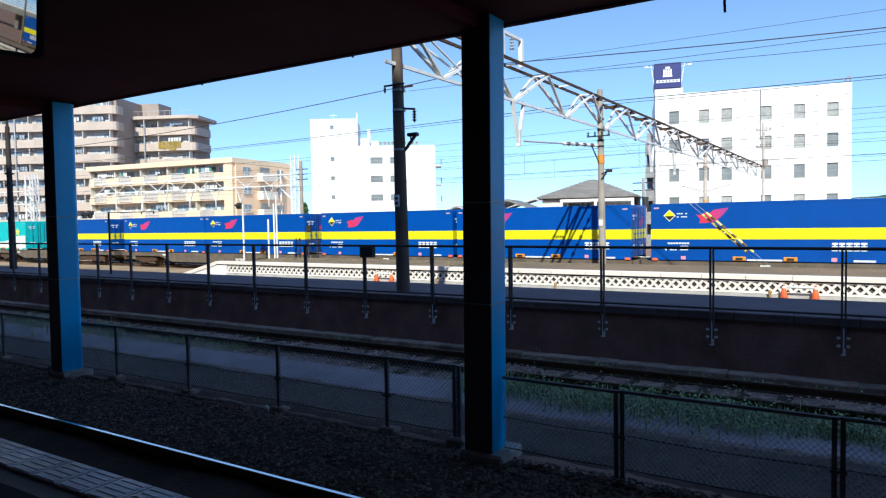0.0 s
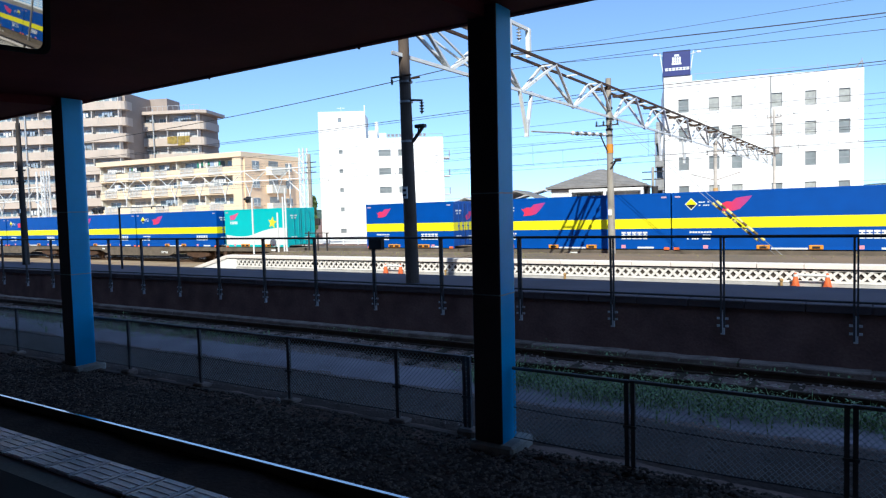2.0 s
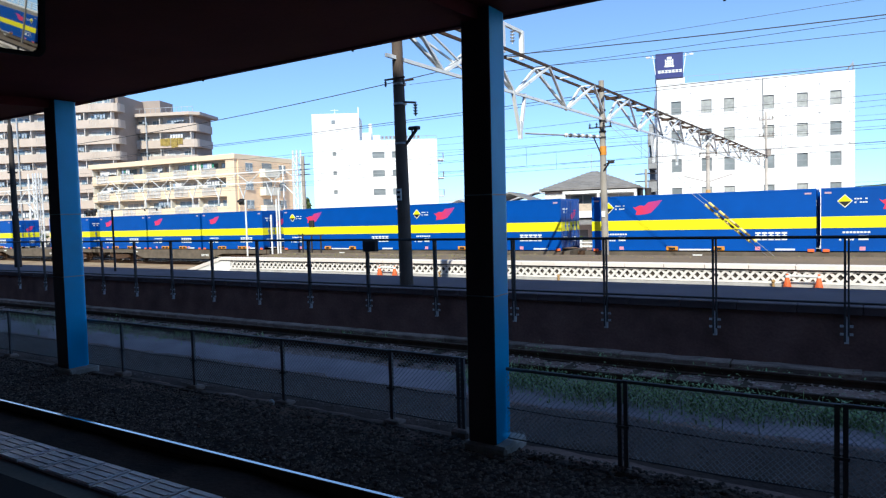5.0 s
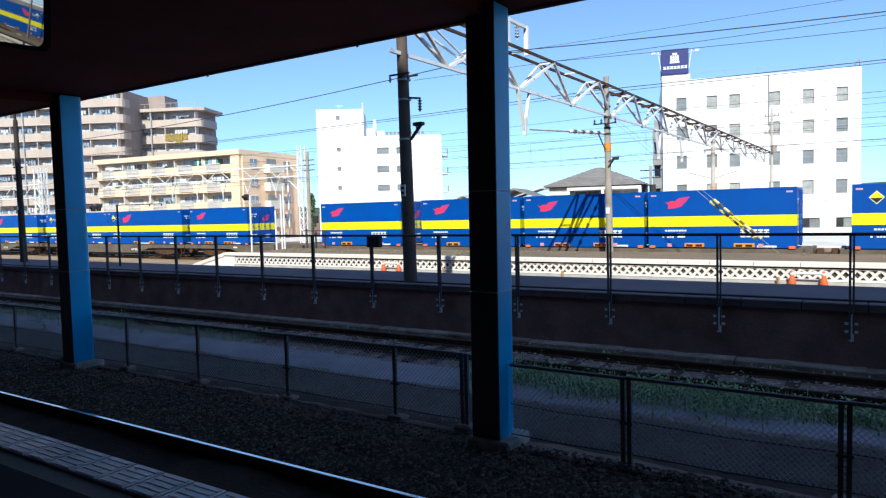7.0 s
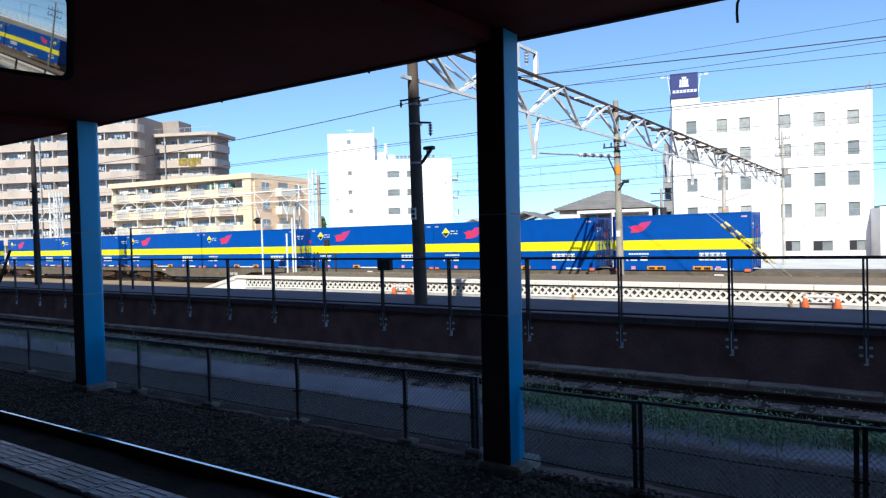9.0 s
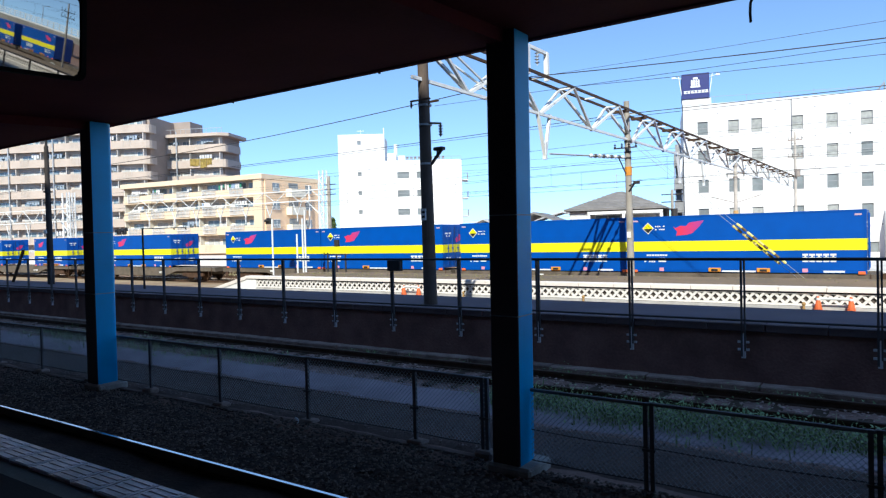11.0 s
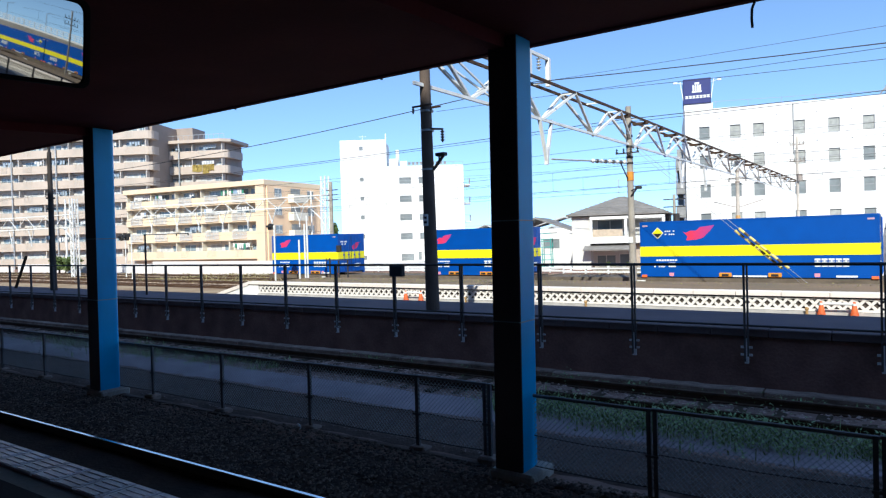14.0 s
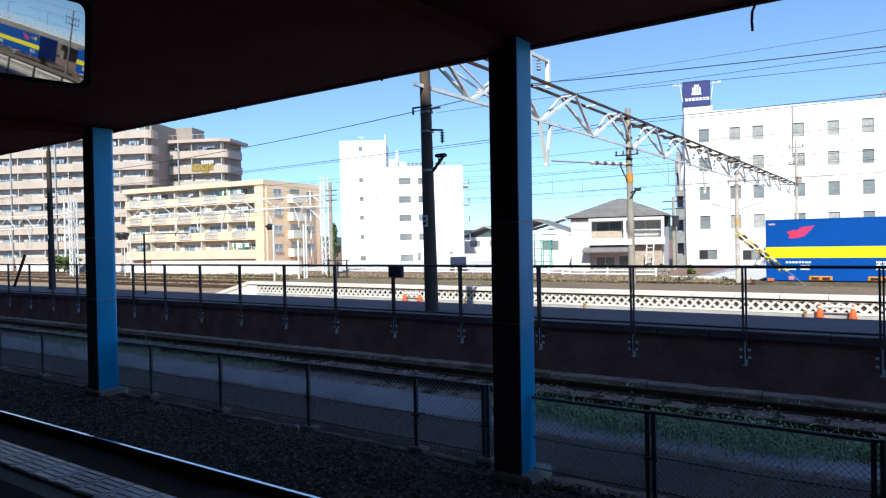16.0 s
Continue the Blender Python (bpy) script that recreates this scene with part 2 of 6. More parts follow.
def far_platform():
    t = thing("platform", "shaded asphalt platform with dark stone retaining face", "platform", kind="structure")
    bm = B()
    box(bm, -90, FAR_Y + 0.25, -0.5, 60, 16.1, FAR_Z)
    part("deck", bm, ASPHALT, t)
    bm = B()
    box(bm, -90, FAR_Y + 0.06, -0.5, 60, FAR_Y + 0.25, FAR_Z - 0.16)
    part("retaining_wall", bm, mat("dark_stone", (0.31, 0.17, 0.14), 0.95, vary=0.4, size=1.5, fine=20, bump=0.5), t)
    me = None
    for i in range(140):
        if me is None:
            bm = B()
            box(bm, 0.005, 0, -0.15, 0.995, 0.26, 0, 0.015)
            me = finish("coping_stone", bm, mat("coping", (0.2, 0.15, 0.15), 0.9, vary=0.3, size=2, fine=30, per_object=0.15))
        c = new("coping_stone", me)
        c.parent = t
        c.location = (-90 + i, FAR_Y - 0.01, FAR_Z + 0.004)
    return t


far_platform()


def railing():
    t = thing("railing", "dark steel pipe railing with wire mesh on the platform edge", "railing")
    y, top = FAR_Y - 0.08, 2.15
    posts = [-22.24 - 1.9 * i for i in range(16, 0, -1)] + [-0.24 - 2.13 * i + 0.0118 * i * i for i in range(11, -1, -1)] + [1.9 + 2.12 * i for i in range(16)]
    for x in posts:
        bm = B()
        bar(bm, (x - 0.025, y, 0.35), (x - 0.025, y, top), 0.035, 0.05)
        bar(bm, (x + 0.03, y, 0.45), (x + 0.03, y, top), 0.03, 0.05)
        p = part("post", bm, mat("railing_post", (0.1, 0.085, 0.085), 0.6, 0.0, vary=0.3), t)
        bm = B()
        for z in (0.62, 0.48):
            box(bm, x - 0.1, y - 0.012, z - 0.02, x + 0.1, y + 0.02, z + 0.02)
        box(bm, x - 0.035, y - 0.02, 0.32, x + 0.035, y + 0.04, 0.78)
        part("bracket", bm, mat("grey_bracket", (0.75, 0.72, 0.72), 0.6, 0.0), p, "bolted galvanised wall bracket")
    for z, r in ((top, 0.028), (1.02, 0.02)):
        bm = B()
        tube(bm, (posts[0], y, z), (posts[-1], y, z), r)
        part("rail", bm, DARK_STEEL, t)
    return t


railing()


# ---- old platform with a lattice face ----
def old_platform():
    t = thing("old_platform", "disused sunlit platform with brown gravel surface", "platform", kind="structure")
    x0, x1, y0, y1, z = -25.6, 60.0, 21.0, 25.5, 0.95
    bm = B()
    prism(bm, [(x0, -0.5), (x1, -0.5), (x1, z), (x0, z), (x0 - 2.6, 0.25), (x0 - 9, -0.3), (x0 - 9, -0.5)], "y", y0 + 0.16, y1)
    part("deck", bm, mat("brown_gravel", (0.25, 0.18, 0.125), 0.95, vary=0.35, size=0.6, fine=18, bump=0.7, dirt=(0.17, 0.14, 0.105)), t)
    white = mat("white_coping", (0.82, 0.74, 0.68), 0.85, vary=0.16, size=1.2, fine=20, per_object=0.06)
    bm = B()
    prism(bm, [(x0, z - 0.1), (x0, z + 0.07), (x0 - 2.6, 0.36), (x0 - 2.6, 0.2)], "y", y0 - 0.04, y0 + 0.3)
    part("ramp_coping", bm, white, t, "weathered white-painted sloping coping")
    bm = B()
    box(bm, 0.006, y0 - 0.06, z - 0.06, 1.194, y0 + 0.3, z + 0.08, 0.012)
    me = finish("coping_stone", bm, white)
    for i in range(71):
        c = new("coping_stone", me)
        c.parent = t
        c.location = (x0 + 1.2 * i, 0, 0)
    bm = B()
    prism(bm, [(x0 + 0.7, -0.5), (x1, -0.5), (x1, z - 0.02), (x0 + 0.7, z - 0.02)], "y", y0 + 0.12, y0 + 0.16)
    part("face_wall", bm, mat("dark_face", (0.12, 0.1, 0.09), 0.95), t)
    bm = B()
    prism(bm, [(x0 - 2.6, 0.25), (x0 + 0.7, -0.4), (x0 + 0.7, z - 0.1), (x0, z - 0.1)], "y", y0, y0 + 0.15)
    part("end_wall", bm, WHITE_WALL, t, "white rendered end of the wall")
    return t


old_platform()


def lattice():
    """White diamond openings along the old platform's face."""
    t = thing("lattice_fence", "white lattice panels along the old platform face", "fence")
    y, z0, z1 = 21.0, 0.52, 0.865
    W_ = mat("white_lattice", (0.78, 0.74, 0.7), 0.7, vary=0.15, size=2, fine=20, bump=0.1)
    h = z1 - z0 - 0.06
    w, p = 1.59, 0.265
    slat = {}
    for s in (1, -1):
        bm = B()
        bar(bm, (0, -0.018 * s, 0), (s * p, -0.018 * s, h), 0.03, 0.075)
        slat[s] = finish("slat", bm, W_)
    bm = B()
    box(bm, 0, -0.035, -0.05, w, 0.03, 0.012)
    box(bm, 0, -0.03, h - 0.012, w, 0.03, h + 0.01)
    me = finish("panel", bm, W_)
    for i in range(38):
        o = new("panel", me)
        o.parent = t
        o.location = (-24.9 + i * w, y + 0.05, z0 + 0.03)
        for k in range(6):
            for s in (1, -1):
                c = new("slat", slat[s])
                c.parent = o
                c.location = (p * (k + (0 if s > 0 else 1)), 0, 0)
    bm = B()
    box(bm, -24.9, y - 0.05, -0.45, 36.3, y + 0.1, z0 - 0.03)
    part("base", bm, mat("grey_base", (0.5, 0.48, 0.46), 0.9, vary=0.3, size=2, fine=20), t, "grey weathered concrete base")
    return t


lattice()


# ---- canopy over the near track ----
def canopy():
    t = thing("canopy", "dark brown steel platform canopy seen from below", "canopy", kind="structure")
    ze, ye = 5.15, 7.62
    bm = B()
    # to the right, out of view, the roof is lengthened to block light
    prism(bm, [(-6.0, 4.6), (1.5, 4.9), (ye, ze + 0.02), (ye, ze + 0.22), (1.5, 5.15), (-6.0, 4.85)], "x", -75, 70)
    part("roof_deck", bm, SOFFIT, t)
    bm = B()
    box(bm, -75, ye - 0.02, ze - 0.0, 70, ye + 0.09, ze + 0.28, 0.01)
    part("fascia", bm, SOFFIT, t)
    for x in [-3.88 + 9.28 * i for i in range(-6, 8)]:
        bm = B()
        prism(bm, [(0.5, 4.7), (6.9, 4.98), (7.55, 5.1), (7.55, 5.16), (0.5, 4.9)], "x", x - 0.09, x + 0.09)
        part("beam", bm, SOFFIT, t)
    for x in (-9.55, -6.25):
        bm = B()
        tube(bm, (x, ye + 0.05, ze - 0.02), (x, ye + 0.07, ze + 0.05), 0.018)
        part("drip_end", bm, DARK_STEEL, t)
    return t


canopy()


def pillar(x):
    t = thing("pillar", "blue painted steel canopy pillar on a concrete footing", "pillar", pose(x, 7.15, 0, 0, 0.5, 0), "canopy pillars")
    bm = B()
    # rounded back corners, nearly sharp front corners
    out = []
    for cx, cy, r, a0 in ((0.19, 0.26, 0.12, 0), (-0.19, 0.26, 0.12, 90), (-0.19, -0.2, 0.02, 180), (0.19, -0.2, 0.02, 270)):
        for k in range(9):
            w = radians(a0 + 90 * k / 8)
            out.append((cx - math.copysign(r, cx) + r * math.cos(w), cy - math.copysign(r, cy) + r * math.sin(w)))
    prism(bm, out, "z", -0.12, 5.12)
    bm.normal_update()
    # faces towards the platform get a dark brown that stands for their shade
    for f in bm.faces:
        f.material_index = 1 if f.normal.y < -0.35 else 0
    part("shaft", bm, (BLUE_PAINT, mat("shade_brown", (0.085, 0.05, 0.05), 0.6, vary=0.3, size=1.5)), t, "blue shaft, its platform side coloured dark for shade")
    bm = B()
    for z in (1.75, 2.95):
        prism(bm, [(x * 1.02, y * 1.02) for x, y in out], "z", z, z + 0.014)
    part("band", bm, mat("pale_band", (0.3, 0.38, 0.42), 0.5), t, "thin pale metal strap")
    bm = B()
    box(bm, -0.25, -0.25, -0.4, 0.34, 0.34, -0.02, 0.03)
    part("footing", bm, mat("footing_concrete", (0.5, 0.45, 0.4), 0.9, vary=0.35, size=4, fine=30, bump=0.4), t, "rough concrete footing")
    return t


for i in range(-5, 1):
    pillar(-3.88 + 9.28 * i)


# ---- freight train ----
def emblem_diamond(bm, x, z, r, y, d=0.004):
    prism(bm, [(x - r, z), (x, z - r), (x + r, z), (x, z + r)], "y", y, y - d)


def bars(bm, x0, z0, x1, z1, y, cols, rows=1, d=0.004):
    """Plain bars standing for small print."""
    rnd = random.Random(int(x0 * 97 + z0 * 31 + cols))
    hh = (z1 - z0) / rows
    for r in range(rows):
        w = (x1 - x0) / cols
        for c in range(cols):
            if rnd.random() < 0.12 and cols > 3:
                continue
            box(bm, x0 + c * w, y - d, z0 + r * hh + hh * 0.15, x0 + c * w + w * 0.78, y, z0 + (r + 1) * hh - hh * 0.1)


CON_W, CON_H = 2.49, 2.55


def container(length, kind):
    """One freight container, its near lower left corner at the origin; the long side looks to -y."""
    teal = kind == "teal"
    blue = C_TEAL if teal else C_BLUE
    name = "container"
    label = {"long": "long blue freight container with yellow stripe and red emblem", "short": "short blue freight container with yellow stripe and red emblem", "teal": "turquoise and white short freight container"}[kind]
    t = thing(name, label, "container", group="freight containers")
    L, W_, H_ = length, CON_W, CON_H
    s0, s1 = 0.95, 1.41
    bm = B()
    box(bm, 0, 0, 0.1, L, W_, H_, 0.03)
    part("body", bm, blue, t)
    # corner posts, rails and castings
    bm = B()
    for x in (0, L - 0.1):
        for y in (0, W_ - 0.1):
            box(bm, x - 0.006 if x == 0 else x + 0.006, y - 0.006 if y == 0 else y + 0.006, 0, x + (0.094 if x == 0 else 0.106), y + (0.094 if y == 0 else 0.106), H_ + 0.01)
    for y in (-0.008, W_ - 0.07):
        box(bm, 0.1, y, 0.02, L - 0.1, y + 0.078, 0.15)
        box(bm, 0.1, y, H_ - 0.08, L - 0.1, y + 0.078, H_ + 0.008)
    part("frame", bm, blue, t)
    if not teal:
        bm = B()
        box(bm, -0.008, -0.008, s0, L + 0.0075, 0.0, s1)
        part("stripe", bm, C_YELLOW, t, "bright yellow side stripe")
        bm = B()
        box(bm, L, 0.002, s0, L + 0.009, W_, s1)
        part("stripe", bm, C_YELLOW, t, "bright yellow end stripe")
        bm = B()
        bx = 1.95 if kind == "long" else 0.75
        k = 1.0 if kind == "long" else 0.8
        bird = ((0, 0.4), (0.12, 0.34), (0.34, 0.44), (0.56, 0.42), (0.74, 0.58), (1.36, 0.66), (1.18, 0.42), (0.86, 0.1), (0.6, 0.03), (0.14, 0.0), (0.2, 0.18))
        prism(bm, [(bx + k * a, 1.66 + (0.0 if kind == "long" else 0.1) + k * b) for a, b in bird], "y", -0.005, 0.002)
        part("emblem", bm, RED_LONG if kind == "long" else RED_SHORT, t, "red bird-shaped emblem fading to purple")
        bm = B()
        prism(bm, [(1.3, 1.72), (1.42, 1.5), (1.75, 1.6), (2.1, 2.0), (1.7, 1.98)], "x", L + 0.001, L + 0.006)
        part("emblem", bm, C_RED, t, "red emblem on the end door")
        if kind == "long":
            bm = B()
            emblem_diamond(bm, 0.82, 2.02, 0.27, 0.0)
            dm = part("diamond", bm, C_WHITE, t, "white-edged diamond mark")
            bm = B()
            emblem_diamond(bm, 0.82, 2.02, 0.235, -0.0045)
            part("diamond_field", bm, C_YELLOW, dm, "yellow diamond field")
            bm = B()
            prism(bm, [(0.61, 2.0), (0.82, 1.8), (1.03, 2.0)], "y", -0.009, -0.012)
            part("diamond_base", bm, C_BLACK, dm, "black lower half")
        bm = B()
        if kind == "long":
            bars(bm, 1.14, 2.06, 1.6, 2.13, 0.0, 5)
            bars(bm, 1.14, 1.92, 1.6, 1.99, 0.0, 5)
        bars(bm, 0.62, 0.72, 1.7, 0.82, 0.0, 9)
        bars(bm, 0.62, 0.56, 1.0, 0.64, 0.0, 4)
        bars(bm, 0.62, 0.44, 1.15, 0.52, 0.0, 5)
        box(bm, 1.28, -0.004, 0.46, 1.62, 0, 0.66)
        part("data_print", bm, C_WHITE, t, "white small print as plain bars")
        # company lettering as plain blocks
        wx, ww = (L - 2.25, 0.25) if kind == "long" else (L - 2.15, 0.23)
        for c in range(5):
            x = wx + c * ww
            bm = B()
            for z in (0.47, 0.6, 0.73):
                box(bm, x, -0.004, z, x + 0.84 * ww, 0, z + 0.08)
            box(bm, x + 0.3 * ww, -0.0045, 0.5, x + 0.54 * ww, 0, 0.78)
            part("lettering_block", bm, C_WHITE, t, "white printed block")
    else:
        bm = B()
        pts = [(0.02, 0.16)] + [(L - 0.02, 0.16)]
        wave = [(L * k / 16, 0.86 - 0.14 * math.sin(k / 16 * 6.0) + 0.55 * max(0.0, k / 16 - 0.42) ** 0.8) for k in range(16, -1, -1)]
        wave = [(min(max(x, 0.02), L - 0.02), z) for x, z in wave]
        prism(bm, pts + wave, "y", -0.006, 0.0)
        part("snow_panel", bm, C_WHITE, t, "white wavy lower panel")
        bm = B()
        prism(bm, [(0.5 + 0.9 * a, 2.15 + 0.9 * b) for a, b in ((0, -0.02), (0.1, -0.34), (0.55, -0.3), (1.05, 0.22), (0.42, 0.06))], "y", -0.005, 0.002)
        part("emblem", bm, mat("pink_print", (0.7, 0.12, 0.3), 0.5), t, "pink emblem")
        bm = B()
        cx, cz = L * 0.77, 1.62
        star = [(cx + (0.42 if k % 2 == 0 else 0.19) * math.sin(k * math.pi / 5 + 0.15), cz + (0.42 if k % 2 == 0 else 0.19) * math.cos(k * math.pi / 5 + 0.15)) for k in range(10)]
        prism(bm, star, "y", -0.011, -0.0065)
        part("star", bm, mat("star_yellow", (0.9, 0.75, 0.05), 0.5), t, "yellow star printed on the side")
        bm = B()
        bars(bm, 0.55, 1.55, 1.3, 1.75, 0.0, 6, 2)
        bars(bm, 0.4, 0.35, 1.1, 0.65, -0.006, 5, 3)
        part("lettering", bm, C_WHITE, t, "white printed lettering blocks")
    # end doors
    for y in (0.5, 0.95, 1.5, 1.95):
        bm = B()
        tube(bm, (L + 0.05, y, 0.15), (L + 0.05, y, H_ - 0.12), 0.018, n=6)
        for z in (0.5, 1.2, 1.9):
            box(bm, L + 0.01, y - 0.05, z - 0.03, L + 0.075, y + 0.05, z + 0.03)
        part("lock_bar", bm, blue, t, "door locking bar")
    bm = B()
    box(bm, L, W_ / 2 - 0.012, 0.15, L + 0.012, W_ / 2 + 0.012, H_ - 0.1)
    part("door_seam", bm, C_BLACK, t)
    bm = B()
    for y0, z0, w in ((0.25, 2.0, 0.6), (0.35, 1.85, 0.4), (1.5, 0.55, 0.6), (1.5, 0.4, 0.5), (0.3, 0.6, 0.5)):
        box(bm, L + 0.001, y0, z0, L + 0.006, y0 + w, z0 + 0.09)
    part("door_print", bm, C_WHITE, t, "white printed bars on the end door")
    # fork pockets, feet and stickers
    cx = L / 2
    for s in (-1, 1):
        bm = B()
        x = cx + s * (0.98 if kind == "long" else 1.02) * 1.0
        w = 0.26 if kind == "long" else 0.42
        box(bm, x - w, -0.05, 0.03, x + w, 0.1, 0.21, 0.02)
        pk = part("fork_pocket", bm, ORANGE, t, "orange-yellow fork lift pocket")
        # black plates stand for the shaded inside of the pocket openings
        bm = B()
        if kind == "long":
            box(bm, x - 0.14, -0.054, 0.06, x + 0.14, -0.04, 0.16)
        else:
            box(bm, x - 0.33, -0.054, 0.06, x - 0.06, -0.04, 0.16)
            box(bm, x + 0.06, -0.054, 0.06, x + 0.33, -0.04, 0.16)
        part("slot", bm, C_BLACK, pk, "black plate for the shaded pocket inside")
    bm = B()
    box(bm, cx - 0.68, -0.012, 0.03, cx + 0.68, 0, 0.1) if kind == "long" else None
    box(bm, L - 1.5, -0.012, 0.04, L - 0.75, 0, 0.12)
    part("sill_plate", bm, C_WHITE, t, "white sill markings")
    bm = B()
    for x in (0.05, L - 0.3):
        box(bm, x, -0.03, -0.02, x + 0.25, 0.05, 0.1, 0.01)
    part("corner_foot", bm, CONE, t, "red-orange corner fitting")
    for x in (L * 0.14, L * 0.76):
        bm = B()
        box(bm, x, -0.012, 0.05, x + 0.2, -0.0085, 0.2)
        part("square_sticker", bm, mat("pink_sticker", (0.8, 0.32, 0.42), 0.6), t, "small pink square sticker")
    for x in (0.12, L - 0.4):
        bm = B()
        box(bm, x, -0.011, H_ - 0.22, x + 0.24, -0.006, H_ - 0.15)
        part("corner_sticker", bm, mat("pale_pink_print", (0.6, 0.4, 0.5), 0.6), t)
    return t


def wagon():
    """A flat container wagon, 20 m long, its middle at the origin at rail height."""
    t = thing("container_wagon", "brown-grey flat container wagon with bogies", "wagon", group="container wagons")
    bm = B()
    half = 9.75
    for y in (-1.15, 1.15):
        prism(bm, [(-half, 0.72), (-half, 0.98), (half, 0.98), (half, 0.72), (5.2, 0.7), (3.8, 0.32), (-3.8, 0.32), (-5.2, 0.7)], "y", y - 0.06, y + 0.06)
    part("side_sill", bm, WAGON, t)
    bm = B()
    box(bm, -half, -1.1, 0.8, half, 1.1, 0.95)
    box(bm, -half - 0.15, -1.2, 0.7, -half, 1.2, 1.0)
    box(bm, half, -1.2, 0.7, half + 0.15, 1.2, 1.0)
    box(bm, -half, -0.2, 0.45, half, 0.2, 0.85)
    part("deck", bm, WAGON, t)
    for sx in (-1, 1):
        bm = B()
        tube(bm, (sx * (half + 0.1), 0, 0.82), (sx * (half + 0.5), 0, 0.82), 0.09)
        box(bm, sx * (half + 0.35) - 0.12, -0.16, 0.68, sx * (half + 0.35) + 0.12, 0.16, 0.96)
        part("coupler", bm, RUST, t)
        bm = B()
        bx = sx * 7.1
        for y in (-1.0, 1.0):
            prism(bm, [(bx - 1.25, 0.36), (bx - 1.25, 0.55), (bx - 0.5, 0.62), (bx + 0.5, 0.62), (bx + 1.25, 0.55), (bx + 1.25, 0.36), (bx + 0.45, 0.22), (bx - 0.45, 0.22)], "y", y - 0.07, y + 0.07)
            for dx in (-0.2, 0, 0.2):
                tube(bm, (bx + dx, y, 0.25), (bx + dx, y, 0.6), 0.06)
        box(bm, bx - 0.3, -1.0, 0.4, bx + 0.3, 1.0, 0.75)
        bog = part("bogie", bm, RUST, t, "rusty bogie frame with springs")
        for dx in (-0.95, 0.95):
            bm = B()
            for y in (-0.57, 0.57):
                tube(bm, (bx + dx, y - 0.06, 0.43), (bx + dx, y + 0.06, 0.43), 0.43, n=20)
                tube(bm, (bx + dx, y + math.copysign(0.06, y), 0.43), (bx + dx, y + math.copysign(0.1, y), 0.43), 0.2, n=14)
            tube(bm, (bx + dx, -0.9, 0.43), (bx + dx, 0.9, 0.43), 0.07)
            part("wheelset", bm, RUST, bog)
    bm = B()
    box(bm, -1.6, -1.12, 0.35, -0.5, -0.5, 0.72, 0.03)
    tube(bm, (0.6, -0.8, 0.5), (2.0, -0.8, 0.5), 0.2, n=12)
    part("brake_gear", bm, WAGON, t)
    bm = B()
    bars(bm, 3.0, 0.5, 3.8, 0.66, -1.212, 5, 2)
    box(bm, -4.9, -1.216, 0.76, -4.5, -1.21, 0.86)
    part("wagon_print", bm, C_WHITE, t, "white stencilled marks")
    bm = B()
    tube(bm, (-half + 0.3, -1.22, 0.55), (-half + 0.3, -1.26, 0.55), 0.18, n=14)
    bar(bm, (half - 0.15, -1.25, 0.35), (half - 0.15, -1.25, 1.0), 0.03)
    bar(bm, (half - 0.5, -1.25, 0.35), (half - 0.5, -1.25, 0.7), 0.03)
    bar(bm, (half - 0.5, -1.25, 0.36), (half - 0.15, -1.25, 0.36), 0.03)
    part("hand_brake", bm, RUST, t, "hand brake wheel and step iron")
    return t


TRAIN_Y, TRAIN_RAIL, CON_Z = 31.1, -0.25, 0.76
LONG, SHORT = 9.41, 6.06
# loads of each wagon: distance along the train of the left end, and kind
CONSIST = [
    [(12.5, "long"), (21.95, "long")],
    [(-8.07, "long"), (1.4, "long")],
    [(-28.08, "long"), (-18.4, "long")],
    [(-48.4, "long"), (-38.9, "long")],
    [(-69.19, "teal"), (-56.59, "short")],
    [(-89.1, "long"), (-79.5, "long")],
    [(-109.69, "long"), (-100.1, "long")],
    [(-130.27, "short"), (-123.95, "short"), (-117.68, "short")],
    [(-150.62, "short"), (-137.85, "short")],
    [(-170.4, "long"), (-160.95, "long")],
    [(-190.9, "long"), (-181.35, "long")],
    [(-210.97, "long"), (-201.5, "long")],
    [(-227.01, "long")],
    [(-252.3, "short"), (-239.44, "short")],
]
MOVERS = []


def train():
    first = {}
    for loads in CONSIST:
        if len(loads) > 1:
            a = loads[0][0]
            b = loads[-1][0] + (LONG if loads[-1][1] == "long" else SHORT)
            mid = (a + b) / 2
        else:
            mid = loads[0][0] + LONG / 2
        w = copy_thing(first["wagon"], Matrix.Identity(4)) if "wagon" in first else first.setdefault("wagon", wagon())
        MOVERS.append((w, (mid, TRAIN_Y + CON_W / 2, TRAIN_RAIL)))
        for u, kind in loads:
            c = copy_thing(first[kind], Matrix.Identity(4)) if kind in first else first.setdefault(kind, container(LONG if kind == "long" else SHORT, kind))
            MOVERS.append((c, (u, TRAIN_Y, CON_Z)))


train()


# ---- chain-link fence along the near track ----
FENCE_Y = 7.42
MESH_WIRE = mat("mesh_wire", (0.46, 0.46, 0.45), 0.6, 0.0, vary=0.2, bump=0.0)


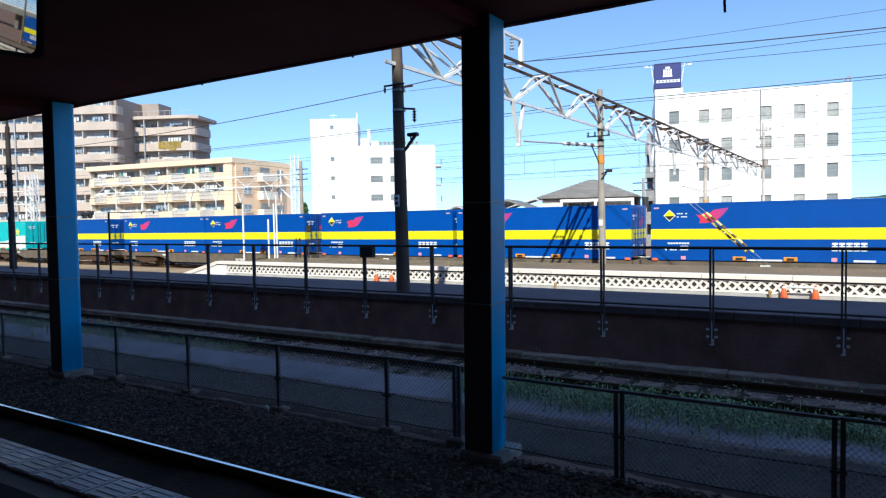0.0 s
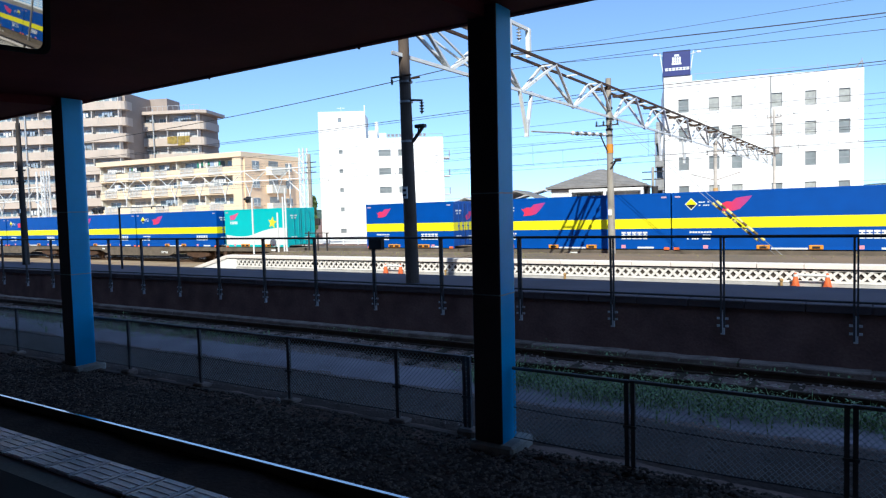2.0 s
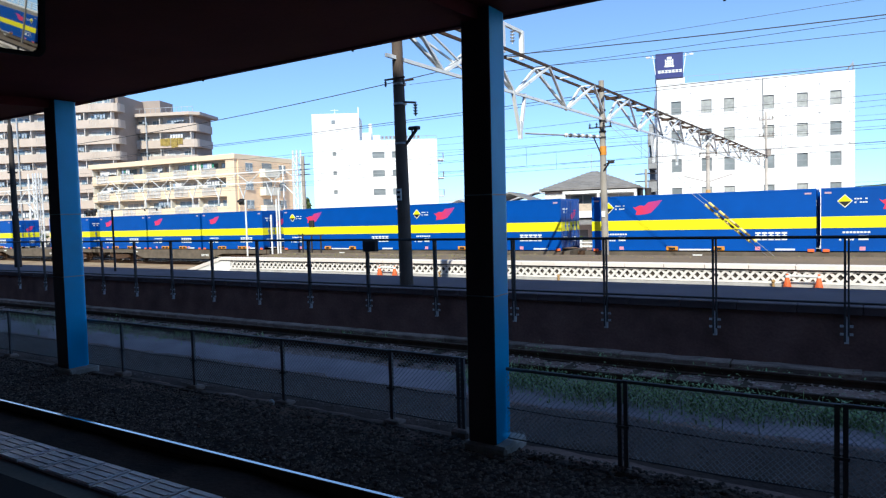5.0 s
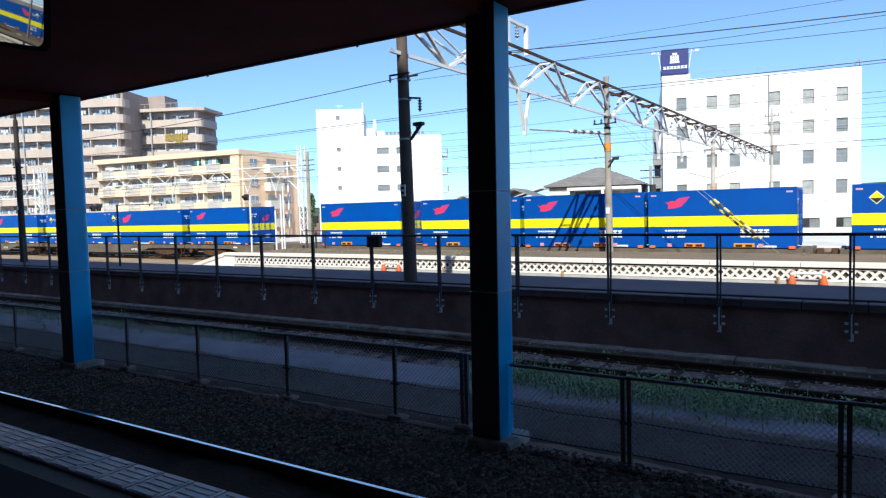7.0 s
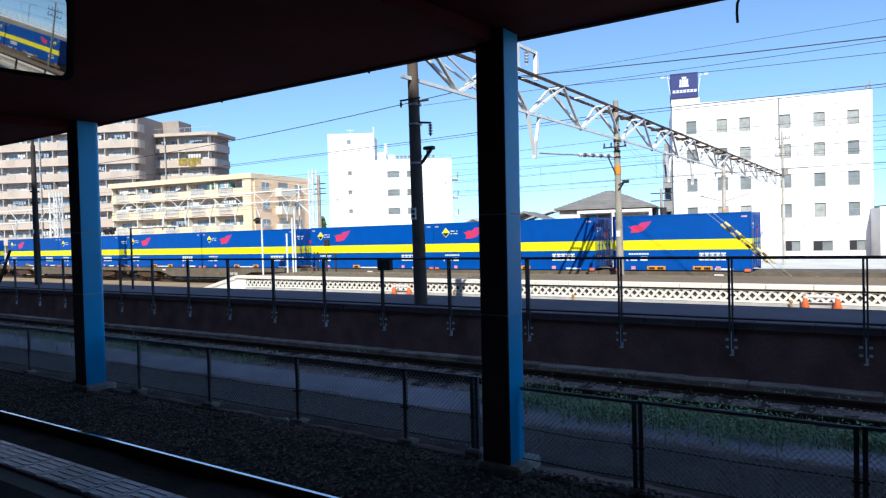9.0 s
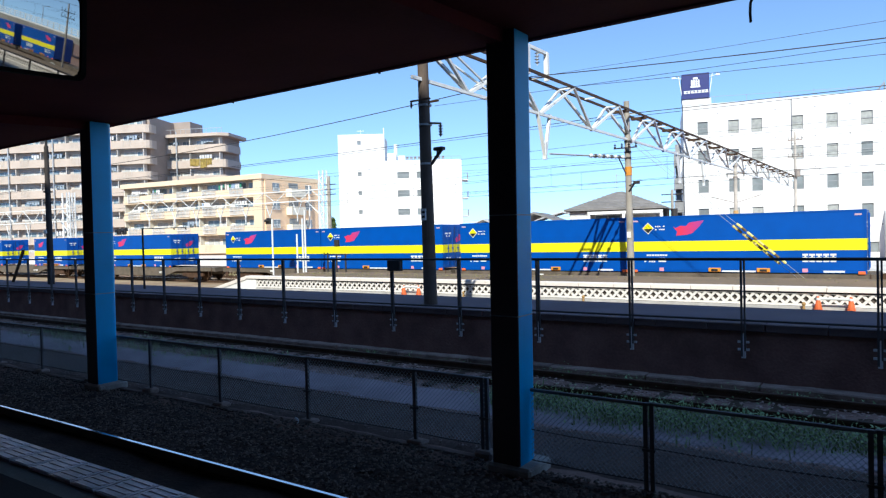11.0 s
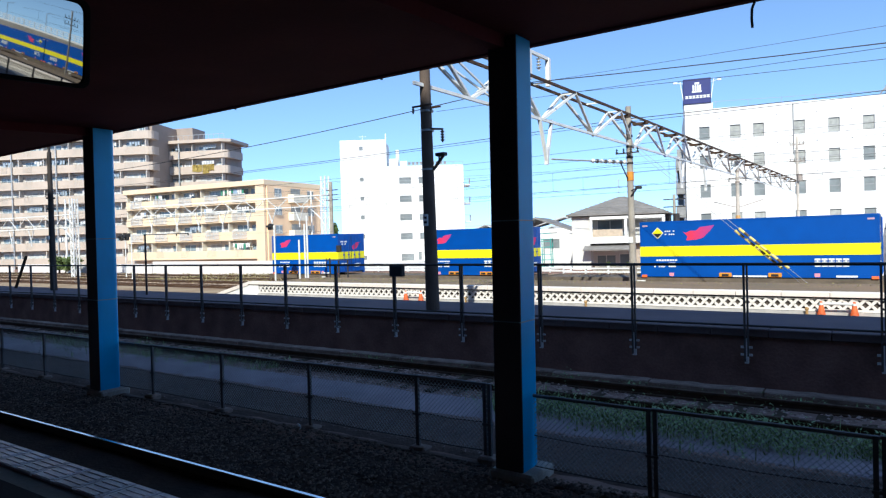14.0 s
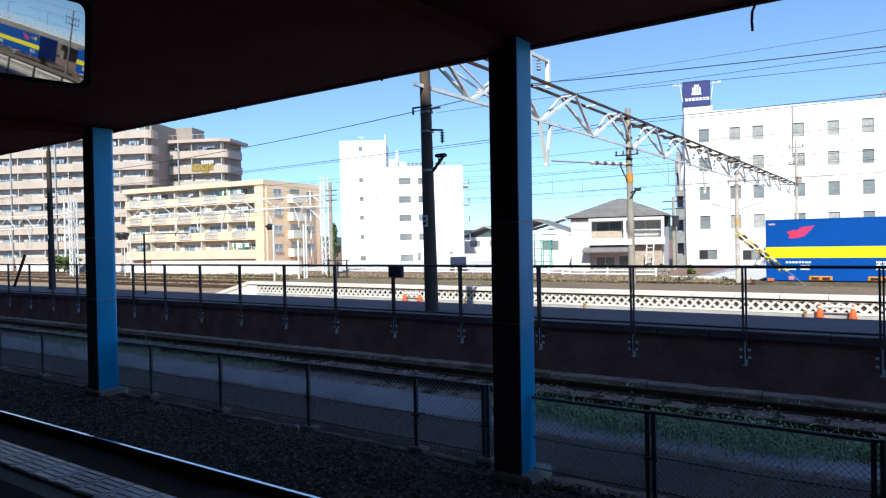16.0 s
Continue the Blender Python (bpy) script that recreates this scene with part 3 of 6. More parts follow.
def lines_mesh(name, segs, r, material):
    """Many thin three-sided wires as one mesh. segs: pairs of end points."""
    vs, fs = [], []
    for a, b in segs:
        a, b = Vector(a), Vector(b)
        d = (b - a).normalized()
        s = d.orthogonal().normalized()
        u = d.cross(s)
        k = len(vs)
        for p in (a, b):
            for i in range(3):
                w = i * math.tau / 3
                vs.append(p + r * (math.cos(w) * s + math.sin(w) * u))
        for i in range(3):
            j = (i + 1) % 3
            fs.append((k + i, k + j, k + 3 + j, k + 3 + i))
    me = bpy.data.meshes.new(name)
    me.from_pydata([tuple(v) for v in vs], [], fs)
    me.materials.append(material)
    return me


def strand(name, pts, r, material):
    """One wire through the points."""
    vs, fs = [], []
    d = (Vector(pts[-1]) - Vector(pts[0])).normalized()
    s = d.orthogonal().normalized()
    u = d.cross(s)
    for k, p in enumerate(pts):
        for i in range(4):
            w = i * math.tau / 4
            vs.append(tuple(Vector(p) + r * (math.cos(w) * s + math.sin(w) * u)))
        if k:
            for i in range(4):
                j = (i + 1) % 4
                fs.append((4 * k - 4 + i, 4 * k - 4 + j, 4 * k + j, 4 * k + i))
    me = bpy.data.meshes.new(name)
    me.from_pydata(vs, [], fs)
    me.materials.append(material)
    return me


def mesh_panel(w, h, step=0.062):
    segs = []
    n = int((w + h) / step)
    for i in range(n + 1):
        c = i * step
        x0, z0 = (c, 0) if c <= w else (w, c - w)
        x1, z1 = (c - h, h) if c - h >= 0 else (0, c)
        if abs(x0 - x1) > 0.01:
            segs.append(((x0, 0, z0), (x1, 0, z1)))
            segs.append(((w - x0, 0.004, z0), (w - x1, 0.004, z1)))
    return lines_mesh("wire_mesh", segs, 0.0034, MESH_WIRE)


def fence():
    t = thing("chain_link_fence", "low chain-link fence with dark steel posts beside track", "fence")
    POST = mat("fence_post", (0.17, 0.15, 0.15), 0.5, 0.2, vary=0.4, size=5, fine=50)
    WIRE = mat("strained_wire", (0.07, 0.06, 0.06), 0.6, 0.2)
    RAIL_ = mat("worn_rail", (0.26, 0.23, 0.22), 0.45, 0.3, vary=0.4, size=3, fine=40)
    panel = None
    runs = (([-39.6 + 2.13 * i for i in range(13)] + [-11.91, -9.82, -7.67, -5.57, -4.44], FENCE_Y, 0.87), ([-3.66, -2.24, -0.17, 1.9], 7.2, 0.85))
    for xs, fy, top in runs:
        for i, x in enumerate(xs):
            double = x > -5
            if x != -3.66:
                bm = B()
                for dx in ((-0.035, 0.035) if double else (0,)):
                    bar(bm, (x + dx, fy, -0.2), (x + dx, fy, top + 0.01), 0.045 if double else 0.05, 0.045)
                box(bm, x - 0.07, fy - 0.03, 0.33, x + 0.07, fy + 0.03, 0.36)
                part("post", bm, POST, t)
                rk = random.Random(int(x * 10))
                bm = B()
                box(bm, x - 0.1 - rk.uniform(0, 0.05), fy - 0.12, -0.3, x + 0.1 + rk.uniform(0, 0.08), fy + 0.1, -0.1 + rk.uniform(0, 0.05), 0.03)
                part("footing", bm, OLD_CONCRETE, t, "small rough concrete post footing")
            if i + 1 == len(xs):
                continue
            e = xs[i + 1]
            w = e - x
            m = (x + e) / 2
            bm = B()
            tube(bm, (x, fy, top), (e, fy, top - 0.008), 0.022)
            part("top_rail", bm, RAIL_, t)
            for name, z, sag, r in (("middle_wire", 0.37, 0.02, 0.007), ("bottom_wire", 0.0, 0.015, 0.008)):
                bm = B()
                tube(bm, (x, fy, z), (m, fy, z - sag), r, n=6)
                tube(bm, (m, fy, z - sag), (e, fy, z), r, n=6)
                part(name, bm, WIRE, t)
            if abs(w - 2.13) < 0.01:
                panel = me = panel or mesh_panel(w, top)
            else:
                me = mesh_panel(w, top)
            o = new("wire_mesh", me)
            o.parent = t
            o.location = (x, fy - 0.01, 0.0)
        bm = B()
        box(bm, xs[0] - 0.3 * (fy > 7.3), fy - 0.17, -0.3, xs[-1] + 2.0 * (fy < 7.3), fy - 0.03, -0.13, 0.02)
        part("kerb", bm, mat("stained_kerb", (0.2, 0.145, 0.12), 0.95, vary=0.5, size=1.5, fine=25, bump=0.4), t, "old stained concrete kerb under the fence")
    return t


fence()

# marker on the fence foot
bm = B()
bmesh.ops.create_uvsphere(bm, u_segments=10, v_segments=6, radius=0.05, matrix=pose(-7.76, 7.24, -0.1) @ Matrix.Diagonal((1, 0.8, 1.2, 1)))
bar(bm, (-7.76, 7.24, -0.3), (-7.76, 7.24, -0.1), 0.03)
solid("marker", bm, WHITE_STEEL, "small white marker peg by the fence foot", "marker")

# stone kerb under the far platform wall
kerb = thing("kerb", "long weathered brown kerb of old sleepers along the platform foot", "kerb", kind="structure")
KERB = mat("old_kerb", (0.4, 0.28, 0.22), 0.95, vary=0.55, size=3, fine=24, bump=0.8, per_object=0.25)
for i in range(46):
    x = -80 + i * 2.0
    rk = random.Random(i)
    bm = B()
    vs = []
    for k in range(9):
        px, pz, py = x + 0.012 + k * 0.247, -0.045 + rk.gauss(0, 0.005), 12.66 + rk.gauss(0, 0.008)
        vs.append([bm.verts.new(q) for q in ((px, py, -0.3), (px, py, pz - 0.02), (px, py + 0.02, pz), (px, 12.95, pz + rk.gauss(0, 0.004)), (px, 12.95, -0.3))])
    for a, b in zip(vs, vs[1:]):
        for k in range(5):
            bm.faces.new((a[k], b[k], b[(k + 1) % 5], a[(k + 1) % 5]))
    bm.faces.new(vs[0][::-1]), bm.faces.new(vs[-1])
    bmesh.ops.recalc_face_normals(bm, faces=bm.faces)
    part("kerb_block", bm, KERB, kerb)


# ---- loose stones and plants ----
def stones(name, n, x0, x1, y0, y1, smin, smax, material, label, seed, bias=1.0, lift=0.0):
    rnd = random.Random(seed)
    base = [(1, 0, 0), (0.1, 1, 0), (-0.9, 0.1, 0), (0, -1, 0.1), (0.1, 0.05, 0.75), (0, 0, -0.6)]
    tri = [(0, 1, 4), (1, 2, 4), (2, 3, 4), (3, 0, 4), (1, 0, 5), (2, 1, 5), (3, 2, 5), (0, 3, 5)]
    vs, fs = [], []
    for _ in range(n):
        x = x1 - (x1 - x0) * rnd.random() ** bias
        y = rnd.uniform(y0, y1)
        s = rnd.uniform(smin, smax)
        z = ground_height(x, y) + s * 0.2 + lift
        a = rnd.uniform(0, math.tau)
        c, d = math.cos(a), math.sin(a)
        k = len(vs)
        for p in base:
            q = [p[0] * rnd.uniform(0.6, 1.2), p[1] * rnd.uniform(0.6, 1.2), p[2] * rnd.uniform(0.4, 0.8)]
            vs.append((x + s * (c * q[0] - d * q[1]), y + s * (d * q[0] + c * q[1]), z + s * q[2]))
        fs += [tuple(k + i for i in f) for f in tri]
    me = bpy.data.meshes.new(name)
    me.from_pydata(vs, [], fs)
    me.materials.append(material)
    return tagged(new(name, me), label, "gravel", kind="stuff")


def island_mat(name, a, b, rough=0.9):
    m = bpy.data.materials.new(name)
    m.use_nodes = True
    n, l = m.node_tree.nodes, m.node_tree.links
    g = n.new("ShaderNodeNewGeometry")
    r = n.new("ShaderNodeMix")
    r.data_type = "RGBA"
    r.inputs[6].default_value, r.inputs[7].default_value = (*a, 1), (*b, 1)
    l.new(g.outputs["Random Per Island"], r.inputs[0])
    l.new(r.outputs[2], n["Principled BSDF"].inputs["Base Color"])
    n["Principled BSDF"].inputs["Roughness"].default_value = rough
    return m


STONE_MAT = island_mat("ballast_stones", (0.22, 0.14, 0.11), (0.58, 0.4, 0.33))
DARK_BED = mat("dark_track_ballast", (0.085, 0.052, 0.04), 0.95, vary=0.5, size=1.2, fine=18, bump=0.9, dirt=(0.035, 0.027, 0.024))
strip("ballast_bed", -60, 14, 2.75, 7.05, 0.032, DARK_BED, "dark ballast bed of the platform track", "ballast", step=0.3, cells=16)
stones("ballast", 26000, -26, 1, 5.2, 7.25, 0.014, 0.045, island_mat("dark_track_stones", (0.05, 0.036, 0.03), (0.24, 0.17, 0.13)), "dark brown track ballast", 3, 1.4, 0.03)
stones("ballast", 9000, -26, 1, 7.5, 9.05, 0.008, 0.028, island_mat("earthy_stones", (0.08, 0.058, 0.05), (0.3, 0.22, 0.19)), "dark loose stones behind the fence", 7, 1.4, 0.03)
stones("gravel", 9000, -26, 1, 9.1, 10.4, 0.012, 0.026, island_mat("pale_gravel", (0.31, 0.26, 0.28), (0.6, 0.5, 0.55)), "pale loose gravel", 4, 1.4)
stones("ballast", 9000, -30, 2, 10.3, 12.6, 0.02, 0.05, STONE_MAT, "dark ballast of the disused siding", 5, 1.3)
stones("ballast", 14000, -110, -22, 34.0, 46.0, 0.05, 0.13, island_mat("brown_ballast", (0.16, 0.11, 0.075), (0.42, 0.33, 0.25)), "brown sunlit yard ballast", 6)

LEAF = island_mat("weed_leaf", (0.2, 0.3, 0.1), (0.42, 0.5, 0.22), 0.7)
DRY = island_mat("dry_grass", (0.17, 0.15, 0.06), (0.36, 0.3, 0.16), 0.8)


def blades(name, spots, hmin, hmax, material, label, seed, per=26, spread=0.16, wide=0.012, base=None):
    """Tufts of thin leaning blades round the spots."""
    rnd = random.Random(seed)
    vs, fs = [], []
    for x, y, k in spots:
        for _ in range(int(per * k)):
            gx, gy = x + rnd.gauss(0, spread), y + rnd.gauss(0, spread)
            z = (ground_height(gx, gy) if base is None else base) - 0.01
            h = rnd.uniform(hmin, hmax) * k
            a = rnd.uniform(0, math.tau)
            lean = h * rnd.uniform(0.2, 0.9)
            w = wide * rnd.uniform(0.6, 1.6)
            dx, dy = math.cos(a), math.sin(a)
            i = len(vs)
            vs += [(gx - dy * w, gy + dx * w, z), (gx + dy * w, gy - dx * w, z), (gx + dx * lean * 0.45 + dy * w, gy + dy * lean * 0.45 - dx * w, z + h * 0.65), (gx + dx * lean * 0.45 - dy * w, gy + dy * lean * 0.45 + dx * w, z + h * 0.65), (gx + dx * lean, gy + dy * lean, z + h)]
            fs += [(i, i + 1, i + 2, i + 3), (i + 3, i + 2, i + 4)]
    me = bpy.data.meshes.new(name)
    me.from_pydata(vs, [], fs)
    me.materials.append(material)
    return tagged(new(name, me), label, "weeds", kind="stuff")


rnd = random.Random(11)
spots = []
for cx, w, n in ((-5.0, 0.5, 70), (-3.0, 0.75, 130), (-1.55, 0.45, 70), (0.1, 0.5, 60), (1.6, 0.6, 50)):
    for _ in range(n):
        spots.append((cx + rnd.gauss(0, w), 10.0 + rnd.gauss(0, 0.24), rnd.uniform(0.55, 1.1)))
for _ in range(120):
    spots.append((rnd.uniform(-24, -12), 10.6 + rnd.gauss(0, 0.5), rnd.uniform(0.4, 0.9)))
for _ in range(50):
    spots.append((rnd.uniform(-12, 0), 12.3 + rnd.gauss(0, 0.15), rnd.uniform(0.3, 0.7)))
blades("weeds", spots, 0.1, 0.3, LEAF, "green weeds growing by the gravel path", 12, 12, 0.17, 0.008)
LEAFY = island_mat("leafy_weed", (0.18, 0.3, 0.11), (0.42, 0.5, 0.24), 0.7)


def leaves(name, spots, material, label, seed):
    """Low leafy plants: many small tilted leaves round each spot."""
    rn = random.Random(seed)
    vs, fs = [], []
    for x, y, k in spots:
        for _ in range(int(34 * k)):
            gx, gy = x + rn.gauss(0, 0.14), y + rn.gauss(0, 0.14)
            z = ground_height(gx, gy) + abs(rn.gauss(0, 0.13)) * k + 0.01
            a, s = rn.uniform(0, math.tau), rn.uniform(0.014, 0.036)
            dx, dy, dz = math.cos(a) * s, math.sin(a) * s, rn.uniform(-0.5, 0.8) * s
            i = len(vs)
            vs += [(gx - dx, gy - dy, z - dz), (gx + dy * 0.6, gy - dx * 0.6, z), (gx + dx, gy + dy, z + dz), (gx - dy * 0.6, gy + dx * 0.6, z)]
            fs.append((i, i + 1, i + 2, i + 3))
    me = bpy.data.meshes.new(name)
    me.from_pydata(vs, [], fs)
    me.materials.append(material)
    return tagged(new(name, me), label, "weeds", kind="stuff")


leaves("weeds", spots, LEAFY, "pale leafy weeds by the gravel path", 31)
spots = [(rnd.uniform(-62, -8), rnd.uniform(36.5, 50), rnd.uniform(0.6, 1.4)) for _ in range(900)]
spots += [(rnd.uniform(-120, -55), rnd.choice((38.4, 42.3, 47)) + rnd.gauss(0, 0.5), rnd.uniform(0.4, 0.9)) for _ in range(200)]
blades("grass", spots, 0.08, 0.24, DRY, "dry yellow-green grass beside the tracks", 13, 14, 0.5, 0.035)
spots = [(rnd.uniform(-25, -11), rnd.uniform(22.2, 25.4), rnd.uniform(0.2, 0.8)) for _ in range(230)]
spots += [(rnd.uniform(-11, 2), rnd.uniform(23.8, 25.4), rnd.uniform(0.2, 0.6)) for _ in range(70)]
blades("grass", spots, 0.03, 0.09, island_mat("deck_grass", (0.15, 0.15, 0.045), (0.3, 0.26, 0.12), 0.8), "dry yellow-green grass on the old platform", 14, 16, 0.3, 0.012, 0.95)


# ---- paved platform edge ----
def edge_tiles():
    t = thing("tactile_paving", "grey tactile paving tiles along the platform edge", "paving", kind="structure")
    bm = B()
    box(bm, 0.008, 0.004, 0, 0.292, 0.296, 0.03, 0.004)
    for i in range(5):
        y = 0.035 + i * 0.0575
        box(bm, 0.034, y - 0.021, 0.027, 0.266, y + 0.021, 0.034, 0.004)
    me = finish("tile", bm, mat("paving_tile", (0.9, 0.8, 0.84), 0.32, vary=0.3, size=6, fine=50, per_object=0.18))
    for i in range(100):
        o = new("tile", me)
        o.parent = t
        o.location = (-32 + i * 0.3, 2.3, PLATFORM_Z - 0.018)
    return t


edge_tiles()


# ---- poles ----
CPOLE = mat("pole_concrete", (0.4, 0.36, 0.31), 0.85, vary=0.3, size=1.5, fine=30, bump=0.15)
DPOLE = mat("dark_pole", (0.13, 0.095, 0.075), 0.85, vary=0.4, size=1.2, fine=30, bump=0.2)
INSUL = mat("insulator", (0.12, 0.1, 0.09), 0.3, vary=0.2)


def pole(x, y, z0, z1, r0, r1, material, label, lean=0.0):
    t = thing("catenary_pole", label, "pole")
    bm = B()
    tube(bm, (x, y, z0), (x + lean, y, z1), r0, r1, n=16)
    part("shaft", bm, material, t, smooth=False)
    return t


def insulator(bm, x, y, z, n=3, r=0.07, step=0.09):
    for i in range(n):
        tube(bm, (x, y, z - i * step), (x, y, z - i * step - 0.04), r, r * 0.45, n=10)
    tube(bm, (x, y, z + 0.06), (x, y, z - n * step), 0.018, n=6)


p1 = pole(-10.0, 14.1, 0.9, 7.6, 0.18, 0.135, DPOLE, "dark tall pole on the shaded platform", -0.06)
bm = B()
for z in (5.55, 4.55, 6.05):
    tube(bm, (-10.02, 14.1, z), (-10.02, 14.1, z + 0.05), 0.175, n=16)
part("strap", bm, GALV, p1, "galvanised pole straps")
bm = B()
box(bm, -10.34, 13.89, 6.17, -9.72, 13.93, 6.21)
box(bm, -10.34, 14.27, 6.17, -9.72, 14.31, 6.21)
part("crossarm", bm, RUST, p1, "rusty steel crossarm")
bm = B()
for x in (-10.31, -9.75):
    insulator(bm, x, 13.9, 6.13, 2, 0.04, 0.06)
bar(bm, (-10, 14.05, 5.62), (-9.5, 14.05, 5.55), 0.05)
insulator(bm, -9.52, 14.05, 5.5, 4, 0.065, 0.07)
part("insulator_set", bm, INSUL, p1, "dark insulators on arms")
bm = B()
box(bm, -9.74, 14.0, 4.88, -9.45, 14.16, 4.97, 0.02)
bar(bm, (-9.85, 14.08, 4.55), (-9.5, 14.08, 4.92), 0.06)
bar(bm, (-9.66, 14.08, 4.7), (-9.66, 14.08, 4.9), 0.03)
part("floodlight", bm, DARK_STEEL, p1, "floodlight on a bracket")
bm = B()
box(bm, -10.1, 13.91, 3.12, -9.96, 13.96, 3.42)
part("number_plate", bm, WHITE_STEEL, p1, "small white plate with dark bars")
bm = B()
box(bm, -10.08, 13.906, 3.3, -9.98, 13.911, 3.36)
box(bm, -10.08, 13.906, 3.18, -9.98, 13.911, 3.24)
part("plate_bars", bm, C_BLACK, p1)

p2 = pole(-9.4, 28.1, -0.4, 8.2, 0.16, 0.115, CPOLE, "concrete catenary pole beside the main line", -0.07)
bm = B()
for z in (6.9, 6.45, 6.0, 5.75):
    tube(bm, (-9.45, 28.1, z), (-9.45, 28.1, z + 0.08), 0.145, n=14)
part("strap", bm, DARK_STEEL, p2)
bm = B()
tube(bm, (-9.44, 28.1, 5.05), (-9.44, 28.1, 5.42), 0.148, n=14)
part("band", bm, ORANGE, p2, "orange warning band")
bm = B()
bar(bm, (-9.4, 28.0, 4.35), (-9.12, 27.95, 4.72), 0.06)
box(bm, -9.18, 27.87, 4.66, -8.92, 28.03, 4.8, 0.02)
bar(bm, (-9.4, 28.0, 4.6), (-9.12, 27.95, 4.72), 0.04)
part("floodlight", bm, DARK_STEEL, p2, "dark floodlight on a bracket")
bm = B()
bar(bm, (-9.44, 28.1, 5.9), (-9.44, 27.8, 6.2), 0.05)
bar(bm, (-9.95, 27.8, 6.2), (-8.95, 27.8, 6.2), 0.05)
arm = part("crossarm", bm, DARK_STEEL, p2)
for k in range(4):
    bm = B()
    insulator(bm, -9.9 + k * 0.3, 27.8, 6.35, 2, 0.06, 0.08)
    part("insulator_post", bm, DARK_STEEL, arm)
bm = B()
a, b = Vector((-9.5, 27.98, 5.82)), Vector((-9.62, 20.7, 5.36))
tube(bm, a, b, 0.03, n=8)
arm = part("cantilever_arm", bm, mat("weathered_white_steel", (0.6, 0.58, 0.56), 0.6, 0.0, vary=0.4, size=2), p2, "thin weathered arm reaching over the track")
for k in range(9):
    bm = B()
    c = a.lerp(b, 0.05 + 0.058 * k)
    d = (b - a).normalized() * 0.13
    tube(bm, c, c + d, 0.085, 0.06, n=10)
    part("insulator_shell", bm, INSUL if k % 2 else WHITE_STEEL, arm)
bm = B()
bar(bm, (-9.5, 27.98, 5.1), a.lerp(b, 0.12), 0.04)
part("arm_brace", bm, DARK_STEEL, p2)
bm = B()
box(bm, -9.5, 27.93, 2.4, -9.34, 27.96, 2.66)
part("paper_band", bm, WHITE_STEEL, p2, "white plate on the pole")

# glare against the white hotel is put into these paler pole colours
PALE_POLE = mat("pale_pole", (0.62, 0.56, 0.5), 0.85, vary=0.3, size=1.5, fine=30, bump=0.1)
PALE_ARM = mat("glare_pale_arm", (0.42, 0.36, 0.32), 0.7, 0.0, vary=0.4, size=4)
p3 = pole(-8.6, 46.4, -0.5, 7.3, 0.15, 0.105, PALE_POLE, "concrete catenary pole across the tracks")
for z, dz, m in ((6.6, 0.1, PALE_ARM), (5.9, 0.1, PALE_ARM), (3.3, 0.5, mat("glare_pale_orange", (0.72, 0.42, 0.16), 0.7, vary=0.3, size=5))):
    bm = B()
    tube(bm, (-8.6, 46.4, z), (-8.6, 46.4, z + dz), 0.15, n=12)
    part("strap", bm, m, p3)
for dx in (-0.5, 0.5):
    bm = B()
    bar(bm, (-8.6, 46.4, 4.3), (-8.6 + dx * 3, 46.4, 4.75), 0.05)
    part("arm", bm, PALE_ARM, p3)
    bm = B()
    bar(bm, (-8.6, 46.4, 6.2), (-8.6 + dx, 46.4, 6.2), 0.04)
    insulator(bm, -8.6 + dx, 46.4, 6.2, 3)
    part("insulator_post", bm, PALE_ARM, p3)
p4 = pole(-6.22, 56.0, -0.6, 9.7, 0.12, 0.085, PALE_POLE, "concrete utility pole before the white hotel")
for z in (9.05, 7.8):
    bm = B()
    box(bm, -6.72, 55.94, z, -5.72, 56.06, z + 0.08)
    arm = part("crossarm", bm, PALE_ARM, p4)
    for dx in (-0.45, -0.2, 0.2, 0.45):
        bm = B()
        insulator(bm, -6.22 + dx, 56, z + 0.25, 2, 0.06, 0.1)
        part("insulator_post", bm, PALE_ARM, arm)
bm = B()
tube(bm, (-6.05, 55.9, 6.35), (-6.05, 55.9, 6.9), 0.18, n=12)
part("transformer", bm, PALE_ARM, p4)
p5 = pole(-31.75, 15.07, 0.9, 7.2, 0.15, 0.09, mat("black_pole", (0.05, 0.04, 0.036), 0.8, vary=0.4, size=2), "dark tapered pole on the platform's far end")
bm = B()
pts = [(-31.75 + 0.0 * i, 15.07, 7.2 + 0.12 * i) for i in range(4)] + [(-31.7 + 0.15 * i, 15.07, 7.75 + 0.09 * i) for i in range(1, 4)]
for a, b in zip(pts, pts[1:]):
    tube(bm, a, b, 0.06, n=8)
for z in (5.1, 4.6):
    tube(bm, (-31.75, 15.07, z), (-31.75, 15.07, z + 0.06), 0.19, n=12)
part("top_conduit", bm, DARK_STEEL, p5)
bm = B()
box(bm, -31.86, 14.86, 3.25, -31.64, 14.92, 3.42)
part("number_plate", bm, WHITE_STEEL, p5)

p6 = pole(26.0, 26.5, -0.4, 6.4, 0.1, 0.075, CPOLE, "slender concrete pole with a crossarm beside the main line")
bm = B()
for z in (5.2, 5.7):
    bar(bm, (26.0, 25.7, z), (26.0, 27.3, z), 0.06)
    for y in (25.75, 26.15, 26.85, 27.25):
        insulator(bm, 26.0, y, z + 0.2, 2, 0.05, 0.07)
part("crossarms", bm, DARK_STEEL, p6, "dark steel crossarms with insulators")

# guy wires with striped sleeves
t = thing("guy_wire", "two steel guy wires with yellow-black striped sleeves", "guy wire")
